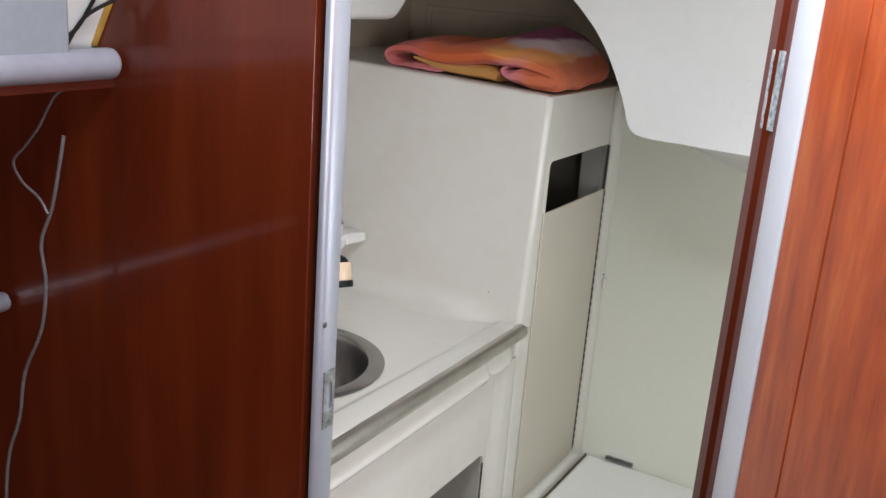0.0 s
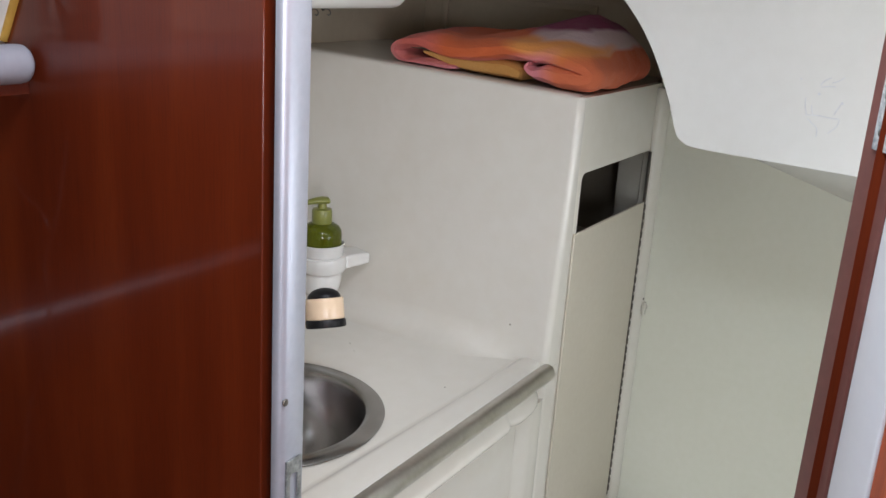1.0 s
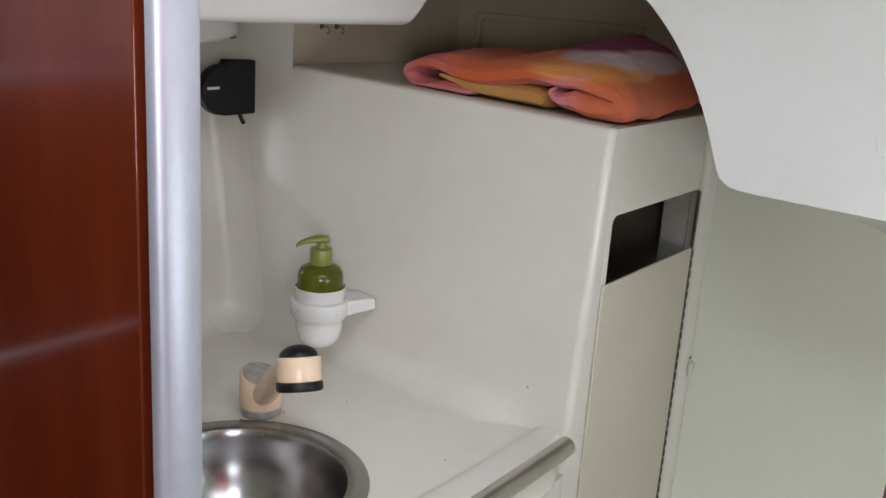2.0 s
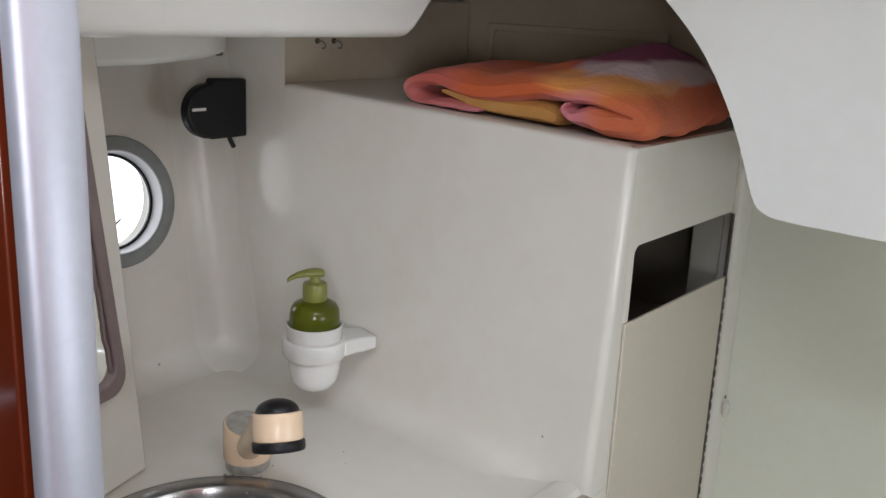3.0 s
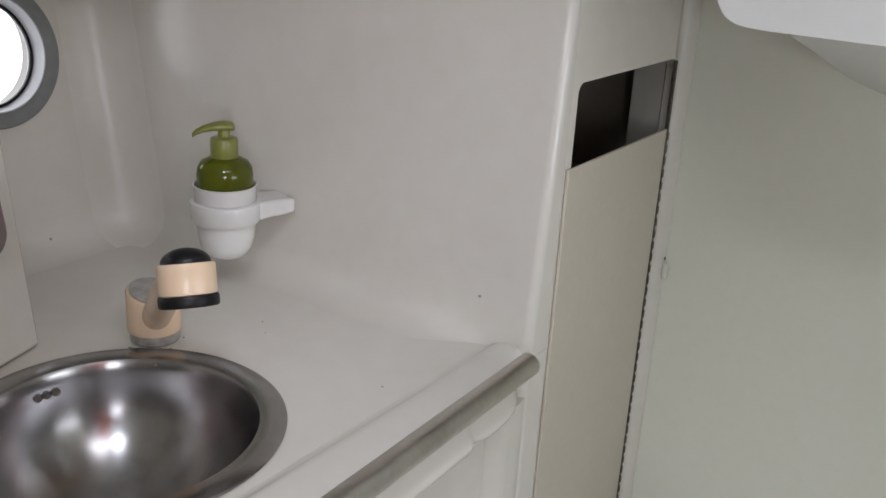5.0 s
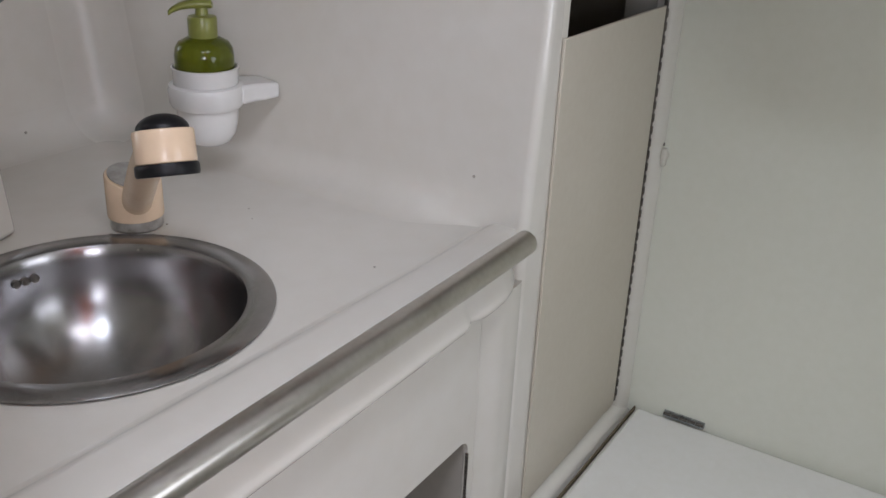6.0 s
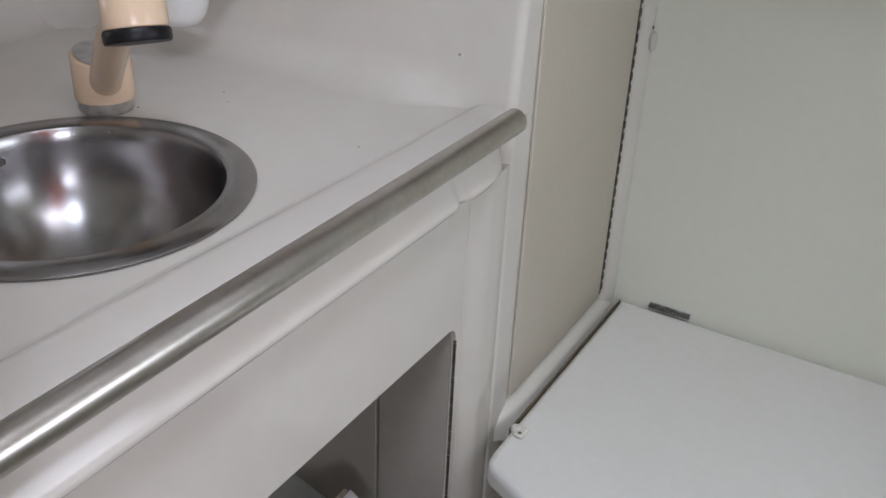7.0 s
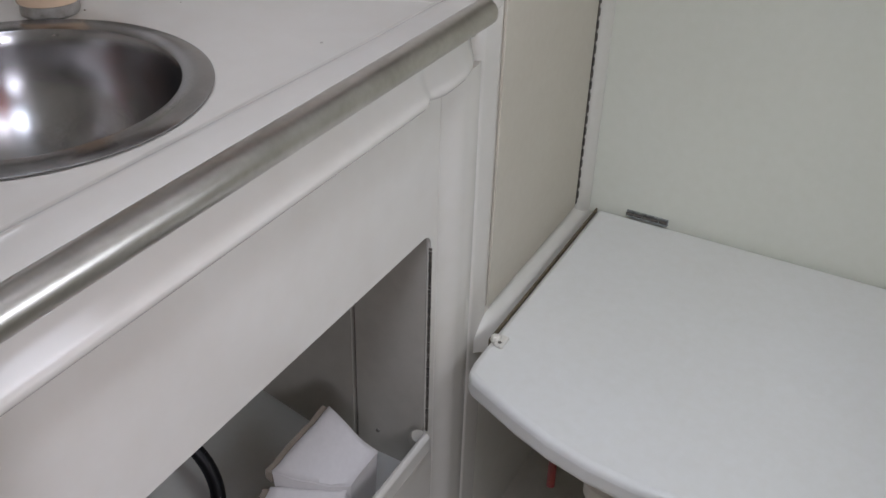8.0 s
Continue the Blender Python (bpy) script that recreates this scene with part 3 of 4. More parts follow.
# compartment behind the slot, its deep shade put into the liner's colour
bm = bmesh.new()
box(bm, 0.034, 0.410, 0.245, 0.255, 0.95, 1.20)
child("compartment_back", bm, SHADE_IN, cab, "inside of the open slot, its colour darkened for shade")
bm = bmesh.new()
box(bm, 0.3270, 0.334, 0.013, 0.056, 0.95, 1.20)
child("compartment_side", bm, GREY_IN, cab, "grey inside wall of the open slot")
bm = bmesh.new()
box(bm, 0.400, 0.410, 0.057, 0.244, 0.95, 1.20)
child("compartment_side", bm, SHADE_IN, cab)
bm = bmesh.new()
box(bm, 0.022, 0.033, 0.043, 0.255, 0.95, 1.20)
child("compartment_side", bm, SHADE_IN, cab)
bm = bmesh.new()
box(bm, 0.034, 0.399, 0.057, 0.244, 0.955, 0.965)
child("compartment_board", bm, SHADE_IN, cab)
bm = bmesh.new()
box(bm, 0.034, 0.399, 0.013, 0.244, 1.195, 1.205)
child("compartment_board", bm, SHADE_IN, cab)
bm = bmesh.new()
box(bm, 0.012, 0.36, 0.013, 0.55, 0.0, 0.03)
child("base", bm, GEL_OLD, cab)
bm = bmesh.new()
box(bm, 0.0185, 0.3449, 0.001, 0.012, 0.0, 0.3995)
child("kick_panel", bm, GEL_OLD, cab, "cream lower front below the seat")

# recess walls round the shelf; the tan holds their shade and warm bounce
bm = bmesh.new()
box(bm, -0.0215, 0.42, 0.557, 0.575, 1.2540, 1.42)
structure("wall_recess_side", bm, RECESS, "side of the shelf recess with shade and warm bounce in its tan colour", "wall", bevel=0.004)
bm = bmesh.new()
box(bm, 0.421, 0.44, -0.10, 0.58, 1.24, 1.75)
structure("wall_recess_back", bm, RECESS, "back of the shelf recess with shade and warm bounce in its tan colour", "wall")
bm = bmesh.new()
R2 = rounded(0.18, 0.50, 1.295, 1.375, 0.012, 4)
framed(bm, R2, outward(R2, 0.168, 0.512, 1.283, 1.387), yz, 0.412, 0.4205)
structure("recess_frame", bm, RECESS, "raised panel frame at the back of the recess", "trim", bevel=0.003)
bm = bmesh.new()
box(bm, -0.04, 0.44, 0.10, 0.58, 1.46, 1.49)
structure("ceiling_recess", bm, DECK, "white ceiling above the shelf recess", "ceiling")

# ---- wash basin unit ----
unit = thing("basin_unit", (-0.4, 0.3, 0.0), "white moulded washstand with raised front lip and open locker", "washstand")
SX, SY, SR = -0.405, 0.232, 0.1580
bm = bmesh.new()
circ = [(SX + 0.140 * math.cos(2 * math.pi * k / 96), SY + 0.140 * math.sin(2 * math.pi * k / 96)) for k in range(96)]
sq = outward(circ, -0.707, -0.018, 0.0535, 0.70)
ci = [bm.verts.new((a, b, 0.85)) for a, b in circ]
so = [bm.verts.new((a, b, 0.85)) for a, b in sq]
cd = [bm.verts.new((a, b, 0.835)) for a, b in circ]
sd = [bm.verts.new((a, b, 0.835)) for a, b in sq]
for k in range(96):
    j = (k + 1) % 96
    bm.faces.new((ci[k], ci[j], so[j], so[k]))
    bm.faces.new((cd[k], cd[j], ci[j], ci[k]))
    bm.faces.new((cd[k], sd[k], sd[j], cd[j]))
child("countertop", bm, GEL, unit, "glossy white moulded worktop")
# raised lip and rounded front edge, as one moulding
lip = [(0.0530, 0.836), (0.0545, 0.8501), (0.0510, 0.8505), (0.0475, 0.8517), (0.0440, 0.8537), (0.0405, 0.8557), (0.0370, 0.8571), (0.0325, 0.8581), (0.027, 0.8586), (0.012, 0.8580), (0.003, 0.855), (-0.003, 0.850), (-0.006, 0.842), (-0.008, 0.832), (-0.0165, 0.8165), (-0.0195, 0.8120), (-0.0195, 0.8075), (-0.0165, 0.8030), (-0.008, 0.8000), (0.030, 0.8000)]


def lip_section(x, notch=0.0, back=0.0):
    """The lip's outline at x; notch draws the front roll in, back sets it towards the wall."""
    slide = 0.018 * max(0.0, -0.168 - x) / 0.54 + 0.002
    return [(x, (y + slide if y > 0.03 else (y * (1 - notch) + 0.006 * notch if z < 0.84 else y)) + (back if y < 0.004 else 0.0), z) for y, z in lip]


bm = bmesh.new()
loft(bm, [lip_section(-0.707), lip_section(-0.40), lip_section(-0.176), lip_section(-0.168, 0.08), lip_section(-0.160, 0.26), lip_section(-0.153, 0.30), lip_section(-0.145, 0.16), lip_section(-0.136, 0.05), lip_section(-0.12, 0.03), lip_section(-0.095, 0.08), lip_section(-0.072, 0.24, 0.001), lip_section(-0.050, 0.52, 0.004), lip_section(-0.026, 0.9, 0.010)])
child("front_lip", bm, GEL, unit, "rounded white front lip with a notch")
# apron with the locker opening
bm = bmesh.new()
AP = rounded(-0.640, -0.112, 0.334, 0.633, 0.016, 5)
framed(bm, AP, outward(AP, -0.707, -0.098, 0.0, 0.7995), xz, 0.008, 0.0125)
child("apron", bm, GEL, unit, "off-white front panel with a locker opening")
bm = bmesh.new()
prism(bm, [(-0.0985, 0.026), (-0.0985, 0.0075)] + [(-0.0985 + 0.075 * k / 14, 0.0075 - 0.0085 * (1 - math.cos(math.pi * min(1.0, k / 7))) / 2 + 0.0025 * max(0.0, (k - 10) / 4) ** 2) for k in range(1, 15)] + [(-0.0235, 0.026)], xy, 0.0, 0.797)
child("pillar", bm, GEL, unit, "white moulded upright")
bm = bmesh.new()
prism(bm, [(0.004, 0.322), (-0.004, 0.330), (-0.004, 0.354), (0.0, 0.359), (0.005, 0.357), (0.0079, 0.337), (0.0079, 0.322)], yz, -0.66, -0.125)
child("sill", bm, GEL, unit, "white raised sill", bevel=0.002)
re = random.Random(9)
bm = bmesh.new()
for k in range(58):
    z = 0.350 + 0.0046 * k
    w, h = re.uniform(0.0005, 0.0016), re.uniform(0.0014, 0.0030)
    box(bm, -0.1122 - w, -0.1118, 0.0070 - 0.4 * w, 0.0100, z - h, z + h * 0.7)
child("edge_seal", bm, DARKMETAL, unit, "dark crumbling edge seal")
bm = bmesh.new()
lathe(bm, [(0.0, -0.002), (0.0105, -0.002), (0.0112, 0.004), (0.0085, 0.010), (0.0, 0.0115)], (-0.1240, 0.0150, 0.3400), 24, (-0.25, -0.35, 1.0))
child("plug", bm, GREY_IN, unit, "pale round plug in the corner of the opening")
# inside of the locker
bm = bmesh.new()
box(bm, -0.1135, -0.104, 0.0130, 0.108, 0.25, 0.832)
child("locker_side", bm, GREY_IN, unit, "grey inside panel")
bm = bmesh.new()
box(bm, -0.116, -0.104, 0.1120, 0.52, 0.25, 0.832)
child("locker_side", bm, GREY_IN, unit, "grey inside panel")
bm = bmesh.new()
lathe(bm, [(0.0, -0.0005), (0.0030, -0.0005), (0.0024, 0.0008), (0, 0.0008)], (-0.1138, 0.078, 0.316), 12, (-1, 0, 0))
child("screw", bm, DARKMETAL, unit, "dark screw head")
bm = bmesh.new()
loft(bm, [[(x, 0.025, 0.270), (x, 0.18, 0.275), (x, 0.34, 0.32), (x, 0.46, 0.45), (x, 0.53, 0.66), (x, 0.56, 0.83)] for x in (-0.705, -0.105)], closed=False)
solid(child("locker_hull", bm, LID, unit, "pale curved hull side inside the locker"), 0.008)

# mirror panel over the worktop, standing out from the hull
bm = bmesh.new()
prism(bm, [(-0.346, 0.432), (-0.352, 0.4265), (-0.709, 0.318), (-0.709, 0.80), (-0.346, 0.80)], xy, 0.851, 1.372)
for v in bm.verts:
    if v.co.x > -0.5 and v.co.z > 1.0:
        v.co.x -= 0.048
        v.co.y -= 0.010 if v.co.y < 0.6 else 0.0
structure("wall_mirror", bm, GEL, "off-white moulded panel carrying the mirror", "wall", bevel=0.006)
mv = Vector((-0.357, -0.1085, 0)).normalized()
mn = Vector((mv.y, -mv.x, 0))
if mn.y > 0:
    mn = -mn
MP = Vector((-0.352, 0.4265, 0))


def mirpt(a, b, h):
    """a along the panel from its free edge, b up, h out of it; the frame leans a little."""
    p = MP + mv * (a + (b - 0.97) * 0.145) + mn * h
    return (p.x, p.y, b)


mirror = thing("mirror", mirpt(0.18, 0.97, 0.0), "mirror in a mauve-brown frame with rounded corners", "mirror")
MI = rounded(0.050, 0.30, 0.992, 1.308, 0.022, 6)
MO = rounded(0.034, 0.318, 0.974, 1.324, 0.028, 6)
bm = bmesh.new()
framed(bm, MI, MO, mirpt, 0.0008, 0.012)
child("frame", bm, MIRFRAME, mirror, "mauve-brown wooden frame", bevel=0.003)
bm = bmesh.new()
prism(bm, MI, mirpt, 0.0008, 0.005)
child("glass", bm, MIRROR, mirror, "mirror glass", smooth=False)
# crumbled sealant along the glass
rs = random.Random(4)
bm = bmesh.new()
sweep(bm, [Vector(mirpt(0.053 + rs.uniform(-0.0015, 0.0012), 1.0 + 0.0072 * k, 0.006)) for k in range(42)], 0.0022, 6)
child("sealant", bm, MIRFRAME, mirror, "uneven brown sealant bead")

# ---- grab rail ----
rail = thing("grab_rail", (-0.38, -0.022, 0.866), "satin stainless steel tube along the washstand's front edge", "rail")
bm = bmesh.new()
lathe(bm, [(0.0116, 0.0), (0.0130, 0.001), (0.0130, 0.634), (0.0116, 0.6355), (0.004, 0.636)], (-0.706, -0.0235, 0.867), 32, (1, 0, 0.0))
child("tube", bm, TUBE, rail)
bm = bmesh.new()
lathe(bm, [(0.0, 0), (0.007, 0), (0.007, 0.03), (0.0, 0.03)], (-0.10, -0.024, 0.858), 16, (0.0, 1, -0.35))
child("stand_off", bm, TUBE, rail)
bm = bmesh.new()
lathe(bm, [(0.0, 0), (0.007, 0), (0.007, 0.03), (0.0, 0.03)], (-0.60, -0.024, 0.858), 16, (0.0, 1, -0.35))
child("stand_off", bm, TUBE, rail)

# ---- basin ----
basin = thing("wash_basin", (SX, SY, 0.85), "round stainless steel basin, scratched and water-spotted, with flat rim", "sink")
bm = bmesh.new()
prof = [(SR, 0.0012), (SR + 0.0005, 0.003), (SR - 0.002, 0.0048), (0.137, 0.0046), (0.1325, 0.0034), (0.1300, -0.001), (0.1292, -0.012)]
for a in range(5, 91, 5):
    prof.append((0.026 + 0.1028 * math.cos(radians(a)), -0.018 - 0.098 * math.sin(radians(a)) ** 1.0))
prof += [(0.0, -0.118)]
lathe(bm, prof, (SX, SY, 0.85), 96, caps=False)
solid(child("bowl", bm, STEEL, basin, "worn stainless bowl"), 0.0008)
bm = bmesh.new()
lathe(bm, [(0.006, 0.0002), (0.019, 0.0010), (0.022, 0.0002), (0.022, -0.002), (0.006, -0.002)], (SX, SY, 0.85 - 0.1160), 32, caps=False)
child("drain", bm, DARKMETAL, basin, "dull drain fitting")
for k in range(3):
    bm = bmesh.new()
    a = radians(79 + 4.2 * k)
    d = Vector((math.cos(a), math.sin(a), 0))
    lathe(bm, [(0.0, 0.0005), (0.0034, 0.0005), (0.0044, 0.0016), (0.0044, -0.001), (0.0, -0.001)], Vector((SX, SY, 0.85)) + d * 0.1283 + Vector((0, 0, -0.018)), 14, tuple(-d))
    child("overflow_hole", bm, DARKMETAL, basin, "dark overflow hole")

# ---- tap ----
tap = thing("tap", (-0.255, 0.352, 0.851), "beige plastic pump tap with black-capped spout head on the worktop", "tap")
TB = (-0.256, 0.352)
bm = bmesh.new()
lathe(bm, [(0.0, 0.0), (0.0265, 0.0), (0.0275, 0.002), (0.0268, 0.012), (0.0, 0.012)], (*TB, 0.8505), 36)
child("foot", bm, SMOKE, tap, "smoky plastic foot ring", bevel=0.001)
bm = bmesh.new()
lathe(bm, [(0.0, 0.012), (0.0290, 0.012), (0.0295, 0.016), (0.0292, 0.053), (0.028, 0.0555), (0.0, 0.0555)], (*TB, 0.8505), 40)
for v in bm.verts:
    if v.co.z > 0.89:
        v.co.z += (v.co.y - TB[1]) * 0.25
child("base", bm, BEIGE, tap, bevel=0.001)
bm = bmesh.new()
lathe(bm, [(0.0, 0.0), (0.0255, 0.0), (0.0255, 0.0015), (0.0, 0.0015)], (*TB, 0.9066), 36)
for v in bm.verts:
    v.co.z += (v.co.y - TB[1]) * 0.25
child("top_disc", bm, SMOKE, tap, "grey inset top disc")
HD = Vector((-0.366, 0.170, 1.001))
bm = bmesh.new()
sweep(bm, spline([(-0.262, 0.342, 0.880), (-0.292, 0.298, 0.914), (-0.328, 0.238, 0.966), (-0.358, 0.186, 0.994)], 6), 0.0155, 20)
child("arm", bm, BEIGE, tap)
hax = Vector((0.20, 0.30, 1.0)).normalized()
bm = bmesh.new()
lathe(bm, [(0.0, -0.012), (0.0248, -0.012), (0.0254, -0.010), (0.0254, 0.014), (0.0248, 0.016), (0.0, 0.016)], HD, 40, tuple(hax))
child("head", bm, BEIGE, tap, bevel=0.001)
bm = bmesh.new()
lathe(bm, [(0.0220, 0.016)] + [(0.0220 * math.cos(radians(a)), 0.016 + 0.0135 * math.sin(radians(a))) for a in range(10, 91, 10)], HD, 36, tuple(hax))
child("cap", bm, BLACK, tap, "black domed cap")
bm = bmesh.new()
lathe(bm, [(0.0, -0.0225), (0.0255, -0.0225), (0.0266, -0.0205), (0.0266, -0.014), (0.0258, -0.0122), (0.0, -0.0122)], HD, 40, tuple(hax))
child("nozzle_ring", bm, BLACK, tap, "black nozzle ring")

rt = random.Random(21)
for k in range(9):
    a = radians(rt.uniform(150, 330))
    q = (TB[0] + rt.uniform(0.029, 0.036) * math.cos(a), TB[1] + rt.uniform(0.029, 0.036) * math.sin(a), 0.8502)
    crumb = thing("dirt_speck", q, "tiny brown crumb of dirt round the tap foot", "speck", "dirt specks")
    bm = bmesh.new()
    w = rt.uniform(0.0008, 0.0018)
    lathe(bm, [(0.0, -0.0004), (w, -0.0004), (w * 0.8, 0.0005), (0.0, 0.0006)], q, 8)
    child("speck", bm, GRIME, crumb)

# ---- soap holder and bottle ----
CH = Vector((-0.110, 0.388, 0.0))
wd = Vector((1.0, -0.30, 0)).normalized()
holder = thing("soap_holder", (-0.03, 0.37, 0.955), "white plastic wall holder with a round cup", "soap holder")
bm = bmesh.new()
lathe(bm, [(0.0, 0.897), (0.014, 0.8985), (0.025, 0.904), (0.0315, 0.914), (0.0345, 0.928), (0.0355, 0.940), (0.0378, 0.990), (0.0388, 0.9922), (0.0370, 0.9928), (0.0350, 0.990), (0.0342, 0.94), (0.0, 0.93)], CH, 48, caps=False)
child("cup", bm, WPLAST, holder)
bm = bmesh.new()
lathe(bm, [(0.0372, 0.9455), (0.0405, 0.9465), (0.0430, 0.951), (0.0440, 0.966), (0.0425, 0.9715), (0.0375, 0.973)], CH, 48, caps=False)
child("ring", bm, WPLAST, holder, bevel=0.0)
bm = bmesh.new()
wn_ = Vector((-wd.y, wd.x, 0))
arm = []
for d_, hw, z0, z1 in ((0.028, 0.034, 0.949, 0.9715), (0.048, 0.029, 0.949, 0.9705), (0.064, 0.024, 0.947, 0.9680), (0.086, 0.022, 0.948, 0.966)):
    c = CH + wd * d_
    arm.append([(c + wn_ * s * hw)[:2] + (z,) for s, z in ((-1, z0), (1, z0), (1, z1), (-1, z1))])
loft(bm, arm)
child("bracket", bm, WPLAST, holder, bevel=0.004)

bottle = thing("soap_bottle", (CH.x, CH.y, 0.94), "green translucent soap bottle with olive pump in the holder", "bottle")
bm = bmesh.new()
lathe(bm, [(0.0, 0.942), (0.032, 0.942), (0.0335, 0.946), (0.0338, 1.006), (0.0325, 1.014), (0.0285, 1.0205), (0.021, 1.0245), (0.0165, 1.0262), (0.0, 1.0262)], CH, 44)
child("body", bm, GREEN, bottle, "green translucent bottle")
bm = bmesh.new()
lathe(bm, [(0.0, 1.0255), (0.0160, 1.0255), (0.0165, 1.0275), (0.0165, 1.047), (0.0155, 1.0495), (0.0075, 1.0510), (0.0068, 1.060), (0.0, 1.060)], CH, 32)
child("collar", bm, PUMP, bottle)
bm = bmesh.new()
nd = Vector((-0.80, 0.60, 0)).normalized()
ns = Vector((-nd.y, nd.x, 0))
noz = []
for d_, hw, z0, z1 in ((-0.0125, 0.005, 1.0585, 1.0655), (-0.010, 0.0095, 1.0575, 1.0685), (0.0, 0.0105, 1.0575, 1.0700), (0.012, 0.0090, 1.0580, 1.0685), (0.024, 0.0062, 1.0565, 1.0650), (0.033, 0.0048, 1.0530, 1.0600), (0.037, 0.0042, 1.0505, 1.0560)):
    c = CH + nd * d_
    zc, zh = (z0 + z1) / 2, (z1 - z0) / 2
    noz.append([(c + ns * hw * math.cos(2 * math.pi * k / 14))[:2] + (zc + zh * math.sin(2 * math.pi * k / 14),) for k in range(14)])
loft(bm, noz)
child("pump_head", bm, PUMP, bottle, "olive pump head with curved spout")

# ---- paper dispenser on the wall corner ----
disp = thing("roll_dispenser", (-0.03, 0.635, 1.255), "small black plastic roll dispenser high on the wall", "dispenser")
W0 = -0.038
bm = bmesh.new()
dpts = [(W0, 1.212), (W0, 1.297), (W0 - 0.060, 1.299), (W0 - 0.0625, 1.292)] + [(W0 - 0.066 - 0.040 * math.sin(radians(a)), 1.2525 + 0.039 * math.cos(radians(a))) for a in range(0, 181, 12)] + [(W0 - 0.062, 1.212)]
prism(bm, dpts, xz, 0.612, 0.630)
child("case", bm, BLACK, disp, bevel=0.004)
bm = bmesh.new()
box(bm, W0 - 0.098, W0 - 0.075, 0.6105, 0.6118, 1.2545, 1.2585)
child("mark", bm, WPLAST, disp, "small illegible pale mark")
bm = bmesh.new()
sweep(bm, [(W0 - 0.034, 0.612, 1.213), (W0 - 0.031, 0.611, 1.206), (W0 - 0.027, 0.610, 1.1985)], 0.0035, 10)
child("lever", bm, BLACK, disp)

# hooks under the recess
for hx in (0.050, 0.084):
    hk = thing("hook", (hx, 0.556, 1.352), "small dark metal cup hook in the recess", "hook", "hooks in the recess")
    bm = bmesh.new()
    sweep(bm, spline([(hx, 0.557, 1.354), (hx, 0.546, 1.354), (hx, 0.5405, 1.351), (hx, 0.539, 1.347), (hx, 0.5425, 1.3435), (hx, 0.546, 1.3445)], 4), 0.0011, 8)
    child("wire", bm, ZINC, hk)
    bm = bmesh.new()
    lathe(bm, [(0.0, 0), (0.0045, 0), (0.004, 0.002), (0, 0.002)], (hx, 0.5568, 1.354), 14, (0, -1, 0))
    child("collar", bm, DARKMETAL, hk)

# ---- seat over the toilet ----
seat = thing("toilet_seat_cover", (0.1, -0.3, 0.42), "wide white painted seat board with rounded front edge", "seat")
edge = [(0.341, -0.0325), (-0.075, -0.0325), (-0.098, -0.036), (-0.106, -0.046), (-0.118, -0.072), (-0.138, -0.115), (-0.155, -0.160), (-0.167, -0.210), (-0.172, -0.260), (-0.170, -0.310), (-0.161, -0.37), (-0.147, -0.43), (-0.125, -0.50), (-0.10, -0.57), (-0.07, -0.65), (-0.05, -0.755), (0.341, -0.755)]
bm = bmesh.new()
prism(bm, edge, xy, 0.418, 0.450)
child("board", bm, LID, seat, bevel=0.009, segs=4)
bm = bmesh.new()
box(bm, 0.337, 0.3445, -0.140, -0.077, 0.4502, 0.4530)
box(bm, 0.3418, 0.3448, -0.140, -0.077, 0.4502, 0.4590)
hb = child("hinge", bm, ZINC, seat, "small tarnished hinge", bevel=0.0005)
for k in range(5):
    bm = bmesh.new()
    lathe(bm, [(0.0, 0), (0.0024, 0), (0.0024, 0.0115), (0, 0.0115)], (0.340, -0.139 + 0.0126 * k, 0.4545), 10, (0, 1, 0))
    child("knuckle", bm, DARKMETAL, seat)
bm = bmesh.new()
box(bm, -0.030, 0.340, -0.0322, -0.0301, 0.430, 0.4495)
child("sealant", bm, GRIME, seat, "dirty brown gap line")
# plastic catches
for at, ax in (((-0.030, -0.040, 0.4505), (0, 0, 1)), ((0.3395, -0.0182, 0.856), (0, -1, 0))):
    ct = thing("catch", at, "small cream plastic turn catch with a screw", "catch", "catches")
    bm = bmesh.new()
    lathe(bm, [(0.0, 0.0), (0.0065, 0.0), (0.007, 0.002), (0.0062, 0.0065), (0.004, 0.0085), (0.0, 0.0085)], at, 20, ax)
    child("button", bm, GEL_OLD, ct)
    bm = bmesh.new()
    if ax[2]:
        box(bm, at[0] - 0.012, at[0] + 0.010, at[1] - 0.014, at[1] - 0.001, at[2], at[2] + 0.0055)
    else:
        box(bm, at[0] - 0.0065, at[0] + 0.0040, at[1] - 0.0070, at[1], at[2] - 0.016, at[2] + 0.010)
    child("tongue", bm, GEL_OLD, ct, bevel=0.0030)
    bm = bmesh.new()
    p = Vector(at) + (Vector((-0.007, -0.008, 0.0055)) if ax[2] else Vector((-0.001, -0.0010, 0.0150)))
    lathe(bm, [(0.0, -0.0005), (0.0026, -0.0005), (0.0022, 0.0007), (0, 0.0007)], p, 12, ax)
    child("screw", bm, DARKMETAL, ct)

# under the seat
bowl = thing("toilet", (0.05, -0.33, 0.0), "white marine toilet half hidden below the seat board", "toilet")
bm = bmesh.new()
lathe(bm, [(0.0, 0.0), (0.13, 0.0), (0.135, 0.02), (0.11, 0.06), (0.10, 0.16), (0.14, 0.26), (0.175, 0.34), (0.18, 0.365), (0.15, 0.37), (0.0, 0.37)], (0.06, -0.36, 0.0), 48)
child("bowl", bm, WPLAST, bowl)
bm = bmesh.new()
lathe(bm, [(0.0, 0.0), (0.021, 0.0), (0.022, 0.16), (0.026, 0.165), (0.026, 0.185), (0.02, 0.19), (0.0, 0.19)], (-0.085, -0.215, 0.17), 24)
child("pump", bm, GEL_OLD, bowl, "pale pump cylinder")
bm = bmesh.new()
